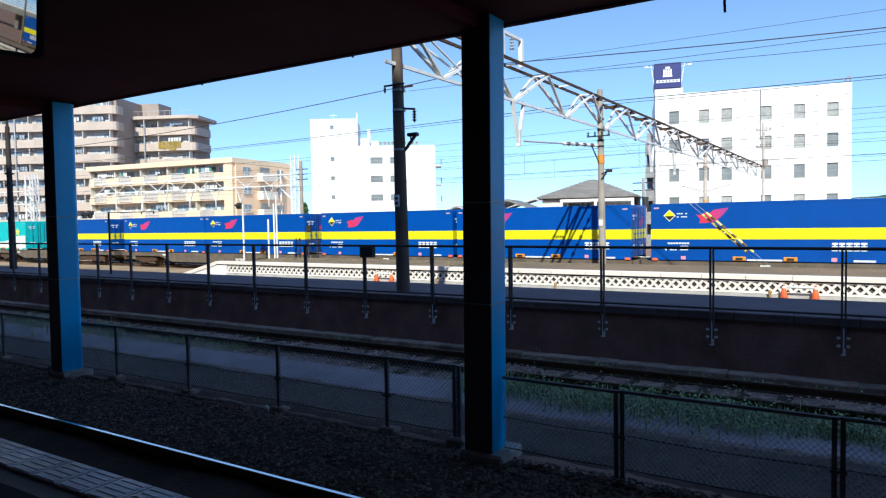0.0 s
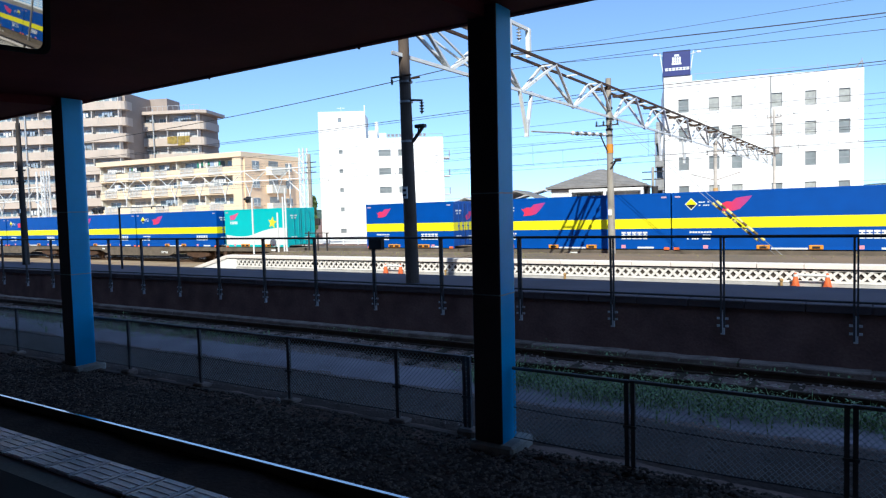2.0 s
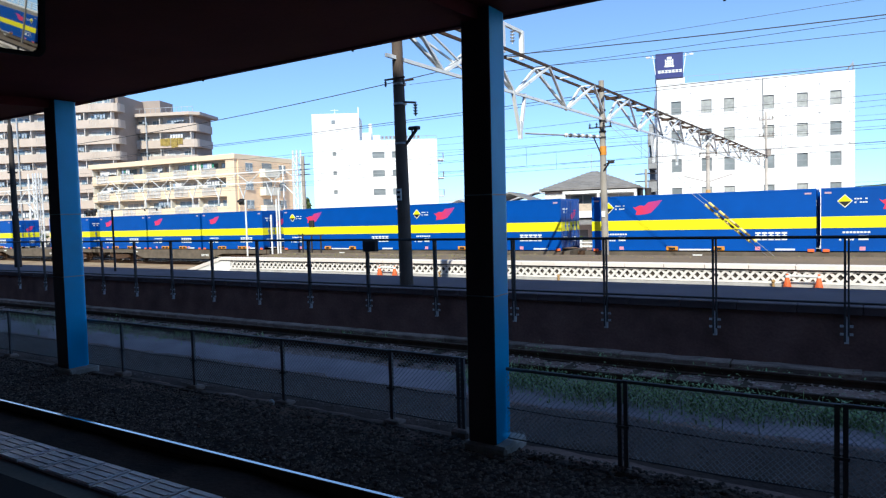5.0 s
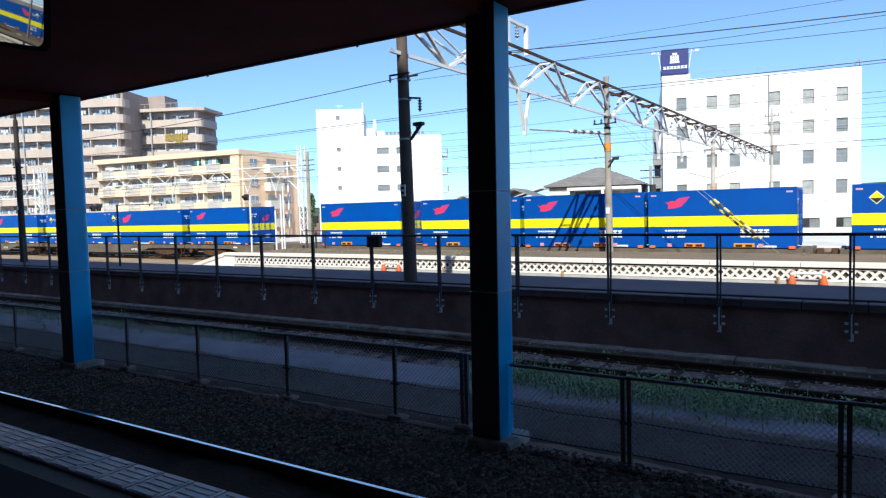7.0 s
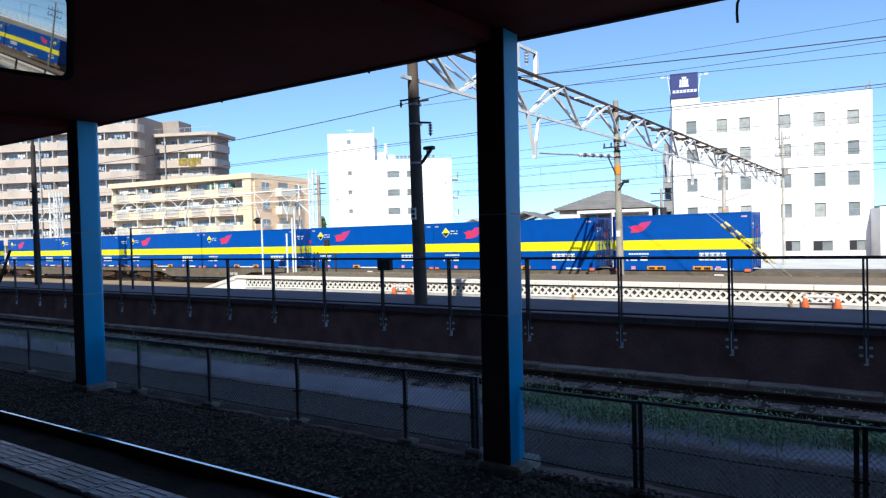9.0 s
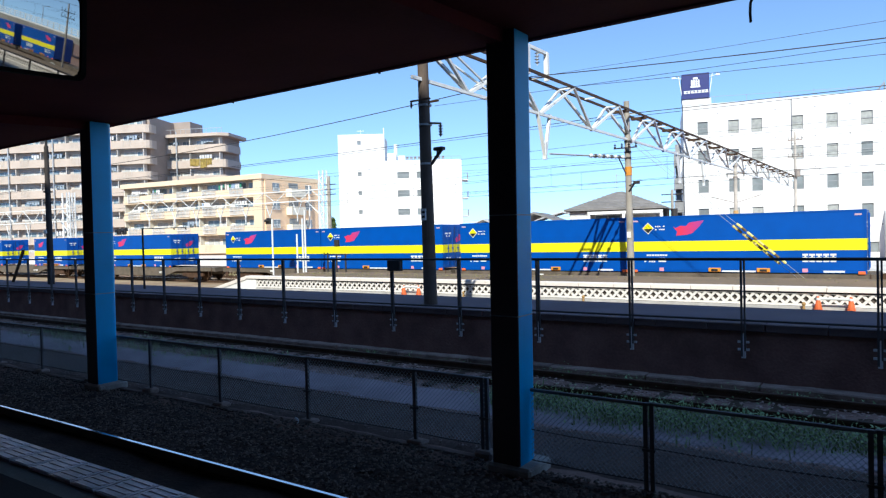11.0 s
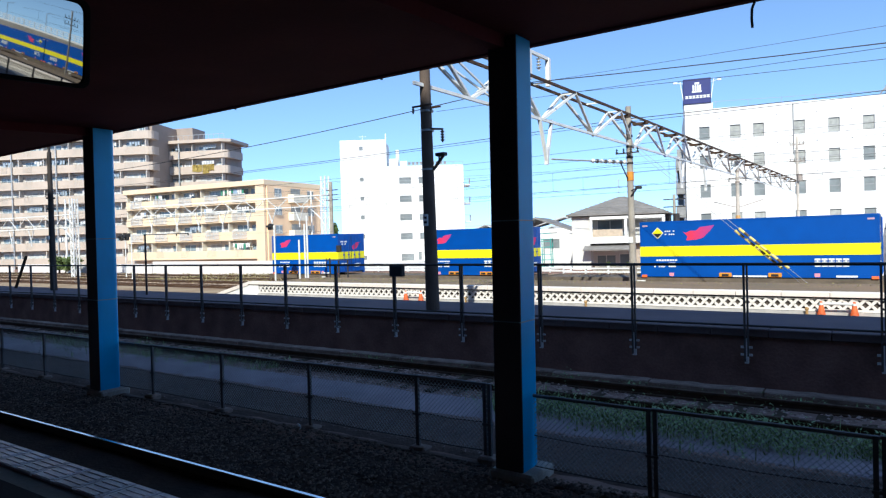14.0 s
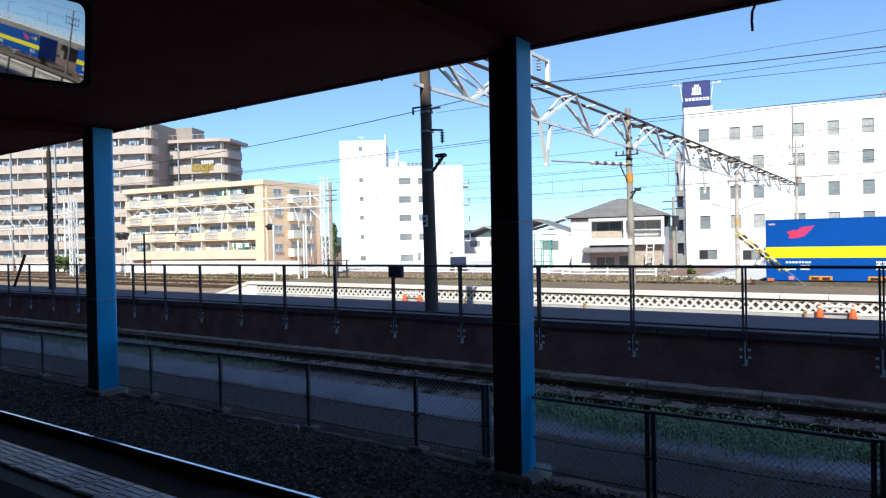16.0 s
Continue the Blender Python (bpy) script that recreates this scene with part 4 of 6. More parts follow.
for k in range(2):
    o = 0.2 * k
    a, b = Vector((-3.1 + o * 1.3, 28.1 - o, 0.78)), Vector((-9.4, 28.1, 6.5 + o))
    bm = B()
    tube(bm, a, b, 0.009, n=6)
    g = part("wire", bm, GALV, t)
    d = (b - a)
    for i in range(9):
        p, q = a + d * (0.1 + 0.029 * (i - (0.25 if i % 2 == 0 else 0))), a + d * (0.1 + 0.029 * (i + 0.75))
        bm = B()
        tube(bm, p, q, 0.05, n=8)
        part("sleeve", bm, mat("sleeve_cream", (0.9, 0.72, 0.22), 0.6) if i % 2 == 0 else mat("sleeve_brown", (0.16, 0.1, 0.03), 0.7), g)


# ---- gantry across the tracks ----
def gantry():
    t = thing("catenary_gantry", "white steel lattice gantry spanning the railway tracks", "gantry")
    A, Bv = Vector((-10.05, 14.1, 7.95)), Vector((-7.8, 68.0, 7.15))
    n = 26

    def top(k, s=0):
        p = A.lerp(Bv, k / n)
        return p + Vector((s * 0.28, 0, 0))

    def low(k):
        p = A.lerp(Bv, k / n)
        drop = 1.22 - 0.25 * max(0, (p.y - 30) / 38)
        return p - Vector((0, 0, drop))
    for s in (-1, 1):
        bm = B()
        bar(bm, top(0, s), top(n, s), 0.08)
        part("top_chord", bm, RUST, t, "dark rusty upper chord")
    bm = B()
    bar(bm, low(0) - Vector((0, 0.5, 0)), low(n), 0.07, 0.09)
    part("bottom_chord", bm, WHITE_STEEL, t)
    for k in range(n):
        bm = B()
        for s in (-1, 1):
            if k % 2 == 0:
                bar(bm, top(k, s), low(k + 1), 0.085)
            else:
                bar(bm, low(k), top(k + 1, s), 0.085)
        bar(bm, top(k, -1), top(k, 1), 0.05)
        part("brace", bm, WHITE_STEEL, t)
    # hanging arms
    for y, h in ((20.6, 1.35), (35.2, 1.3), (39.5, 1.2)):
        k = (y - A.y) / (Bv.y - A.y) * n
        p = low(k)
        bm = B()
        bar(bm, p + Vector((0, -0.45, 0.1)), p + Vector((0, 0.05, -h)), 0.1)
        bar(bm, p + Vector((0, 0.5, 0.1)), p + Vector((0, 0.05, -h)), 0.1)
        bar(bm, p + Vector((0, 0.05, -h + 0.5)), p + Vector((0, 0.05, -h - 0.1)), 0.12)
        part("drop_arm", bm, WHITE_STEEL, t)
    # frame standing on the beam
    for y in (19.6, 20.9):
        bm = B()
        k = (y - A.y) / (Bv.y - A.y) * n
        bar(bm, top(k), top(k) + Vector((0, 0, 0.95)), 0.14)
        part("frame_post", bm, WHITE_STEEL, t)
    bm = B()
    k0, k1 = (19.6 - A.y) / 53.9 * n, (20.9 - A.y) / 53.9 * n
    bar(bm, top(k0) + Vector((0, 0, 0.92)), top(k1) + Vector((0, 0, 0.92)), 0.1)
    part("frame_beam", bm, WHITE_STEEL, t)
    bm = B()
    q = top((20.25 - A.y) / 53.9 * n)
    insulator(bm, q.x, q.y, q.z + 0.8, 4, 0.09, 0.1)
    part("insulator_string", bm, WHITE_STEEL, t)
    for k in range(6, n, 1):
        bm = B()
        q = top(k + 0.4)
        box(bm, q.x - 0.3, q.y - 0.12, q.z - 0.14, q.x + 0.34, q.y + 0.12, q.z - 0.04)
        part("clamp", bm, RUST, t)
    # strut to the dark pole
    bm = B()
    for s in (-1, 1):
        bar(bm, top(0, s), low(2), 0.05)
    part("brace", bm, WHITE_STEEL, t)


gantry()


def mast(x, y, z1, w, label, crossbeam=None):
    """A square steel lattice mast."""
    t = thing("lattice_mast", label, "mast", group="lattice masts")
    for sx in (-1, 1):
        for sy in (-1, 1):
            bm = B()
            bar(bm, (x + sx * w, y + sy * w, -0.5), (x + sx * w, y + sy * w, z1), 0.12)
            part("leg", bm, WHITE_STEEL, t)
    n = int(z1 / 0.6)
    for i in range(n):
        bm = B()
        z, zz = -0.4 + i * 0.6, 0.2 + i * 0.6
        s = 1 if i % 2 else -1
        bar(bm, (x - s * w, y - w, z), (x + s * w, y - w, zz), 0.09)
        bar(bm, (x + w, y - s * w, z), (x + w, y + s * w, zz), 0.05)
        bar(bm, (x - w, y - w, zz), (x + w, y - w, zz), 0.04)
        part("lacing", bm, WHITE_STEEL, t)
    if crossbeam:
        x2, za, zb = crossbeam
        for z in (za, zb):
            bm = B()
            bar(bm, (x, y, z), (x2, y - 4, z), 0.1)
            part("beam_chord", bm, WHITE_STEEL, t)
        m = 9
        for i in range(m):
            bm = B()
            a, b = Vector((x, y, za)).lerp(Vector((x2, y - 4, za)), i / m), Vector((x, y, zb)).lerp(Vector((x2, y - 4, zb)), (i + 0.5) / m)
            c = Vector((x, y, za)).lerp(Vector((x2, y - 4, za)), (i + 1) / m)
            bar(bm, a, b, 0.06), bar(bm, b, c, 0.06)
            part("beam_lacing", bm, WHITE_STEEL, t)
        for f in (0.12, 0.25, 0.37, 0.5, 0.63, 0.75, 0.9):
            bm = B()
            a = Vector((x, y, za)).lerp(Vector((x2, y - 4, za)), f)
            bar(bm, a + Vector((-0.7, 0, 0)), a + Vector((0, 0, -1.5)), 0.07)
            bar(bm, a + Vector((0.7, 0, 0)), a + Vector((0, 0, -1.5)), 0.07)
            bar(bm, a + Vector((0, 0, -1.3)), a + Vector((0, 0, -2.1)), 0.08)
            part("hanger", bm, WHITE_STEEL, t)
        bm = B()
        bar(bm, (x - 0.3, y, za - 1.6), (x - 2.6, y, za + 0.1), 0.1)
        part("strut", bm, WHITE_STEEL, t)
    return t


mast(-48.6, 50.0, 9.6, 0.27, "white steel lattice mast beside the yard", (-76.5, 6.6, 7.7))
mast(-79.0, 40.0, 8.7, 0.3, "white steel lattice mast by the apartment block", (-112.0, 5.4, 6.9))
for x, y, z, r in ((-48.0, 50.2, 9.0, 0.2), (-29.0, 28.2, 4.4, 0.06), (-93.0, 46, 9.6, 0.14)):
    q = pole(x, y, -0.5, z, r, r * 0.8, WHITE_STEEL if r < 0.18 else CPOLE, "pale steel post beside the tracks")
    if y > 47:
        bm = B()
        for k in range(3):
            box(bm, x - 0.9, y - 0.05, z - 0.9 - k * 0.5, x + 0.9, y + 0.05, z - 0.82 - k * 0.5)
        part("crossarm", bm, DARK_STEEL, q)


# ---- signals and small track furniture ----
def signal(x, y, z0, z1, head, label):
    t = thing("signal_post", label, "signal")
    bm = B()
    tube(bm, (x, y, z0), (x, y, z1), 0.052, n=10)
    tube(bm, (x, y, z0), (x, y, z0 + 0.25), 0.16, 0.1, n=10)
    part("post", bm, WHITE_STEEL, t)
    if head:
        bm = B()
        tube(bm, (x - 0.28, y - 0.1, z1 - 0.1), (x - 0.28, y + 0.1, z1 - 0.1), 0.18, n=14)
        tube(bm, (x - 0.1, y - 0.1, z1 - 0.1), (x - 0.45, y - 0.2, z1 - 0.08), 0.07, n=8)
        box(bm, x - 0.5, y - 0.12, z1 - 0.3, x - 0.05, y + 0.1, z1 + 0.05, 0.05)
        part("signal_head", bm, C_BLACK, t, "black signal lamp head")
    return t


signal(-31.6, 28.0, -0.4, 3.95, True, "white signal post with a black lamp head")
signal(-29.9, 28.4, -0.4, 3.0, False, "short white post beside the main line")
signal(-29.0, 28.0, -0.4, 3.9, False, "thin white post beside the main line")
tw = signal(-68.5, 40.0, -0.5, 4.2, False, "white post with twin black signal heads")
for dx in (-0.55, 0.35):
    bm = B()
    box(bm, -68.5 + dx * 1.2 - 0.26, 39.8, 3.6, -68.5 + dx * 1.2 + 0.26, 40.1, 4.25, 0.08)
    tube(bm, (-68.5 + dx * 1.2, 39.8, 4.0), (-68.5 + dx * 1.2, 39.6, 4.0), 0.16, n=10)
    part("signal_head", bm, C_BLACK, tw, "black signal lamp head")
rod = pole(-24.0, 14.81, 0.9, 3.28, 0.04, 0.035, DARK_STEEL, "thin dark post with a side arm standing on the platform")
bm = B()
bar(bm, (-24.0, 14.81, 3.26), (-21.25, 14.81, 3.24), 0.03)
for x in (-22.0, -21.3):
    bar(bm, (x, 14.81, 3.24), (x + 0.04, 14.81, 3.17), 0.03)
part("side_arm", bm, DARK_STEEL, rod)
bm = B()
bar(bm, (-36.14, 15.35, 0.93), (-34.92, 15.35, 2.51), 0.11, 0.07)
solid("prop", bm, WOOD, "dark leaning timber prop on the platform", "prop")
signal(-64.0, 38.0, -0.5, 4.2, True, "white signal post among the yard tracks")
t = thing("signal_post", "dark low signal mast with twin arms", "signal")
bm = B()
for x in (-27.6, -26.9, -26.2):
    tube(bm, (x, 28.6, -0.4), (x, 28.6, 2.1 + 0.4 * math.sin(x)), 0.05, n=8)
part("post", bm, DARK_STEEL, t)
bm = B()
box(bm, -27.0, 28.5, 2.2, -26.7, 28.7, 2.6, 0.03)
bar(bm, (-27.9, 28.6, 1.75), (-26.0, 28.6, 1.75), 0.05)
part("arm", bm, DARK_STEEL, t)

# dark box hung on the railing
bm = B()
box(bm, -10.66, 13.16, 1.86, -10.26, 13.3, 2.13, 0.01)
solid("box_sign", bm, C_BLACK, "small black box fixed to the railing", "box")


def cone(x, y, z):
    t = thing("traffic_cone", "orange traffic cone in front of the lattice wall", "traffic cone", pose(x, y, z), "traffic cones")
    bm = B()
    tube(bm, (0, 0, 0.03), (0, 0, 0.5), 0.13, 0.03, n=14)
    c = part("body", bm, CONE, t)
    bm = B()
    box(bm, -0.17, -0.17, 0, 0.17, 0.17, 0.035, 0.01)
    part("base", bm, CONE, t)
    return t


bm = B()
box(bm, -26, 19.9, -0.6, 30, 20.96, 0.3)
solid("ledge", bm, mat("pale_ledge", (0.42, 0.4, 0.39), 0.85, vary=0.2, size=1.5), "pale concrete ledge below the lattice wall", "ledge", kind="structure")
for x in (-1.79, -1.02, -16.0, -15.28):
    cone(x, 20.75, 0.3)
for a, b in ((-1.79, -1.02), (-16.0, -15.28)):
    t = thing("cone_bar", "white bar resting across two traffic cones", "barrier bar", group="cone bars")
    bm = B()
    tube(bm, (a, 20.75, 0.74), (b, 20.75, 0.74), 0.035, n=8)
    part("bar", bm, C_WHITE, t)
    bm = B()
    for x in (a, b):
        tube(bm, (x, 20.75, 0.7), (x, 20.75, 0.76), 0.06, n=10)
    part("ring", bm, C_WHITE, t)
for x in (-13.3, -8.6, -2.15):
    bm = B()
    tube(bm, (x, 20.85, 0.3), (x, 20.85, 0.55), 0.05, 0.03, n=10)
    bmesh.ops.create_uvsphere(bm, u_segments=10, v_segments=6, radius=0.055, matrix=pose(x, 20.85, 0.57))
    solid("bollard", bm, mat("tan_plastic", (0.45, 0.27, 0.1), 0.7), "small tan marker standing by the lattice wall", "marker", "marker posts")


# ---- overhead wires ----
def wires():
    t = thing("overhead_wires", "dark overhead line wires above the tracks", "wires")
    rows = WIRE_ROWS
    for y, z, sag, r, first in rows:
        pts = []
        for i in range(first, 81):
            x = -160 + i * 2.5
            u = ((x + 10) % 50) / 50
            pts.append((x, y, z - 4 * sag * u * (1 - u)))
        o = new("wire", strand("wire", pts, r, DARK_STEEL))
        o.parent = t
    for yy in (32.35, 36.4):
        pts = [(-150 + i * 3.0, yy, 6.2 - 1.2 * (((i * 3.0 - 140) % 48) / 48) * (1 - ((i * 3.0 - 140) % 48) / 48)) for i in range(65)]
        new("messenger_wire", strand("messenger_wire", pts, 0.012, DARK_STEEL)).parent = t
        new("contact_wire", strand("contact_wire", [(-150, yy, 5.12), (45, yy, 5.12)], 0.012, DARK_STEEL)).parent = t
        for x, _, z in pts[1::2]:
            new("dropper", strand("dropper", [(x, yy, 5.12), (x, yy, z)], 0.008, DARK_STEEL)).parent = t
    for a, b in (((-6.22, 56, 9.2), (30, 52, 9.4)), ((-6.22, 56, 7.9), (-48, 51, 9.0)), ((-6.22, 56, 9.2), (-60, 58, 10)), ((-47.9, 50.3, 8.3), (-120, 48, 9.3))):
        new("span_wire", strand("span_wire", [a, b], 0.013, DARK_STEEL)).parent = t


# place across the tracks, height at the gantry, sag, thickness
WIRE_ROWS = ((20.25, 7.92, 0.86, 0.017, 0), (22.5, 7.92, 0.75, 0.01, 60), (22.0, 8.32, 0.12, 0.007, 60), (28.1, 7.68, 0.24, 0.018, 0), (28.1, 7.55, 0.2, 0.013, 0), (32.35, 7.15, 0.22, 0.011, 0), (36.4, 7.42, 0.21, 0.01, 60),
             (42, 5.94, 0.21, 0.01, 0), (14.5, 6.12, 0.21, 0.006, 60), (40, 5.71, 0.21, 0.01, 0), (44, 6.96, 0.21, 0.011, 0), (48, 8.03, 0.21, 0.009, 0), (50, 4.09, 0.21, 0.009, 0))
wires()


# ---- platform mirror ----
def mirror():
    t = thing("platform_mirror", "rounded convex safety mirror hung under the canopy", "mirror")
    corner = Vector((-3.555, 1.857, 3.633))
    nrm = Vector((0.9817, 0.1017, -0.1607)).normalized()
    right = Vector((-0.0936, 0.994, 0.0572))
    right = (right - nrm * right.dot(nrm)).normalized()
    up = nrm.cross(right)
    w, h, rad = 0.58, 0.42, 9.4
    c = corner - right * (w / 2 - 0.028) + up * (h / 2 - 0.012) - nrm * 0.04
    M = Matrix((right, up, nrm)).transposed().to_4x4()
    M.translation = c
    t.matrix_world = M

    def outline(k, n=6):
        r = 0.045
        pts = []
        for cx, cy, a0 in ((w / 2 - r, h / 2 - r, 0), (-w / 2 + r, h / 2 - r, 90), (-w / 2 + r, -h / 2 + r, 180), (w / 2 - r, -h / 2 + r, 270)):
            for i in range(n + 1):
                a = radians(a0 + 90 * i / n)
                pts.append(((cx + r * math.cos(a)) * k, (cy + r * math.sin(a)) * k))
        return pts
    bm = B()
    gx, gy = 36, 26
    grid = []
    for i in range(gx + 1):
        x = w * (i / gx - 0.5)
        grid.append([bm.verts.new((x, h * (k / gy - 0.5), math.sqrt(rad * rad - x * x - (h * (k / gy - 0.5)) ** 2) - rad + 0.04)) for k in range(gy + 1)])
    for i in range(gx):
        for k in range(gy):
            bm.faces.new((grid[i][k], grid[i + 1][k], grid[i + 1][k + 1], grid[i][k + 1]))
    mm = bpy.data.materials.new("mirror_face")
    mm.use_nodes = True
    b = mm.node_tree.nodes["Principled BSDF"]
    b.inputs["Metallic"].default_value, b.inputs["Roughness"].default_value = 1.0, 0.02
    b.inputs["Base Color"].default_value = (0.42, 0.42, 0.4, 1)
    part("mirror_face", bm, mm, t, "curved mirror glass", smooth=True)
    bm = B()
    ins, outs = outline(0.975), outline(1.075)
    m = len(ins)
    loop = [[bm.verts.new((x, y, z)) for x, y in o] for o, z in ((ins, 0.02), (ins, 0.045), (outs, 0.042), (outs, -0.03))]
    for a, b2 in zip(loop, loop[1:]):
        for i in range(m):
            bm.faces.new((a[i], a[(i + 1) % m], b2[(i + 1) % m], b2[i]))
    bm.faces.new(loop[-1])
    bmesh.ops.recalc_face_normals(bm, faces=bm.faces)
    part("rim", bm, mat("rim_rubber", (0.012, 0.01, 0.01), 0.95), t, "black rubber rim")
    bm = B()
    tube(bm, (0, 0, -0.02), (0, 0, -0.12), 0.02)
    tube(bm, (0, 0, -0.12), (0.0, 1.12, -0.12), 0.02)
    part("bracket", bm, DARK_STEEL, t)


mirror()

# hook of wire hanging from the canopy edge
bm = B()
pts = [(-1.13, 7.66, 5.22), (-1.2, 7.66, 5.16), (-1.235, 7.66, 5.08), (-1.24, 7.66, 4.98), (-1.235, 7.66, 4.88)]
for a, b in zip(pts, pts[1:]):
    tube(bm, a, b, 0.014, n=6)
solid("hook", bm, C_BLACK, "black bent wire hook hanging from the canopy edge", "hook")


# ---- buildings ----
FRAME_GREY = mat("window_frame", (0.3, 0.3, 0.31), 0.5, 0.3, vary=0.15)
CURTAIN = mat("curtain", (0.42, 0.43, 0.41), 0.9, vary=0.3, size=3)


BAL_GLASS = glass("balcony_glass", (0.27, 0.33, 0.36), 0.15)
BAL_CURTAIN = mat("pale_curtain", (0.6, 0.6, 0.58), 0.9, vary=0.25, size=3)


def wall_with_holes(bm, x0, x1, z0, z1, holes, y0, y1):
    """A wall slab along x between y0 and y1 with rectangular openings. holes: x0, z0, x1, z1."""
    xs = sorted({x0, x1, *[h[0] for h in holes], *[h[2] for h in holes]})
    zs = sorted({z0, z1, *[h[1] for h in holes], *[h[3] for h in holes]})
    for i in range(len(xs) - 1):
        for j in range(len(zs) - 1):
            cx, cz = (xs[i] + xs[i + 1]) / 2, (zs[j] + zs[j + 1]) / 2
            if any(h[0] < cx < h[2] and h[1] < cz < h[3] for h in holes):
                continue
            vs = [[bm.verts.new((x, y, z)) for x, z in ((xs[i], zs[j]), (xs[i + 1], zs[j]), (xs[i + 1], zs[j + 1]), (xs[i], zs[j + 1]))] for y in (y0, y1)]
            bm.faces.new(vs[0]), bm.faces.new(vs[1][::-1])
            for k in range(4):
                q = (k + 1) % 4
                bm.faces.new((vs[0][k], vs[1][k], vs[1][q], vs[0][q]))
    bmesh.ops.remove_doubles(bm, verts=bm.verts, dist=0.0005)
    bmesh.ops.recalc_face_normals(bm, faces=bm.faces)


def window(parent, x0, z0, x1, z1, y, split="v", curtain=0.0, frame_mat=None):
    """A framed window set back in its opening."""
    f = 0.06
    bm = B()
    box(bm, x0, y + 0.1, z0, x1, y + 0.18, z0 + f), box(bm, x0, y + 0.1, z1 - f, x1, y + 0.18, z1)
    box(bm, x0, y + 0.1, z0 + f, x0 + f, y + 0.18, z1 - f), box(bm, x1 - f, y + 0.1, z0 + f, x1, y + 0.18, z1 - f)
    if split == "v":
        c = (x0 + x1) / 2
        box(bm, c - 0.03, y + 0.11, z0 + f, c + 0.03, y + 0.17, z1 - f)
    elif split == "h":
        c = (z0 + z1) / 2
        box(bm, x0 + f, y + 0.11, c - 0.03, x1 - f, y + 0.17, c + 0.03)
    w = part("window", bm, frame_mat or FRAME_GREY, parent)
    bm = B()
    box(bm, x0 + f, y + 0.13, z0 + f, x1 - f, y + 0.15, z1 - f)
    part("pane", bm, (WIN if curtain < 0.5 else CURTAIN) if frame_mat is None else (BAL_GLASS if curtain < 0.6 else BAL_CURTAIN), w)
    return w


def hotel():
    t = thing("hotel", "white six-storey hotel with a blue rooftop sign", "building", pose(-18.13, 71.31, 0, 0, 0, 16))
    rnd = random.Random(5)
    cols = (1.85, 4.75, 6.89, 10.54, 13.54, 16.47)
    holes = []
    for z in (12.87, 9.93, 6.98, 4.02):
        for x in cols:
            holes.append((x - 0.5, z - 0.68, x + 0.5, z + 0.68))
    low = [(1.2, 0.2, 2.95, 1.2), (5.3, 0.1, 7.0, 1.12), (10.3, 0.02, 11.75, 1.05), (12.87, 0.0, 14.6, 1.0), (16.0, 0.0, 17.4, 1.0)]
    bm = B()
    wall_with_holes(bm, 0, 18.1, -1.5, 15.35, holes + low, 0, 0.25)
    part("front_wall", bm, WHITE_WALL, t)
    bm = B()
    box(bm, 0, 0.3, -1.5, 0.25, 12, 15.35), box(bm, 17.85, 0.3, -1.5, 18.1, 12, 15.35), box(bm, 0.25, 11.75, -1.5, 17.85, 12, 15.3)
    box(bm, 0.25, 0.3, 14.6, 17.85, 11.75, 14.8)
    box(bm, 0.25, 0.6, -1.4, 17.85, 0.7, 14.5)
    part("side_walls", bm, WHITE_WALL, t)
    for h in holes:
        window(t, *h, 0.0, "h", rnd.random() * 0.8)
    for h in low:
        w = window(t, *h, 0.0, "v")
        # near-black slab over the left half of the pane
        bm = B()
        box(bm, h[0] + 0.06, 0.11, h[1] + 0.06, (h[0] + h[2]) / 2, 0.128, h[3] - 0.06)
        part("open_sash", bm, mat("near_black_panel", (0.03, 0.03, 0.035), 0.4), w, "dark half of the window")
    bm = B()
    box(bm, -0.05, -0.05, 15.35, 2.7, 3.2, 15.95)
    part("roof_tower", bm, WHITE_WALL, t)
    bm = B()
    box(bm, -0.1, -0.18, 15.95, 2.55, 0.12, 18.5, 0.03)
    box(bm, -0.1, 0.12, 15.95, 0.1, 2.6, 18.5)
    s = part("rooftop_sign", bm, mat("sign_navy", (0.012, 0.022, 0.16), 0.5, vary=0.15), t, "navy blue rooftop sign with white shapes")
    bm = B()
    for k in range(4):
        box(bm, 0.8 + k * 0.22, -0.2, 17.24, 0.95 + k * 0.22, -0.18, 17.85)
    for z in (17.4, 17.62):
        box(bm, 0.95, -0.199, z, 1.5, -0.181, z + 0.06)
    box(bm, 1.0, -0.2, 17.9, 1.45, -0.18, 18.1)
    box(bm, 0.74, -0.2, 17.08, 1.68, -0.18, 17.24)
    part("sign_symbol", bm, C_WHITE, s, "white building-shaped symbol")
    for k in range(7):
        bm = B()
        box(bm, 0.1 + k * 0.34, -0.2, 16.5, 0.38 + k * 0.34, -0.18, 16.62)
        box(bm, 0.1 + k * 0.34, -0.2, 16.68, 0.38 + k * 0.34, -0.18, 16.78)
        box(bm, 0.2 + k * 0.34, -0.2, 16.62, 0.3 + k * 0.34, -0.18, 16.68)
        part("sign_bar", bm, C_WHITE, s, "white plain bars for lettering")
    bm = B()
    for x, d in ((-0.1, -1), (2.55, 1)):
        bar(bm, (x, 0, 18.1), (x + d * 0.75, -0.5, 18.15), 0.05)
        box(bm, x + d * 0.6, -0.65, 18.05, x + d * 0.95, -0.4, 18.2)
        bar(bm, (x, 0, 16.4), (x + d * 0.3, 0, 18.4), 0.07)
    part("sign_lamp", bm, WHITE_STEEL, s)
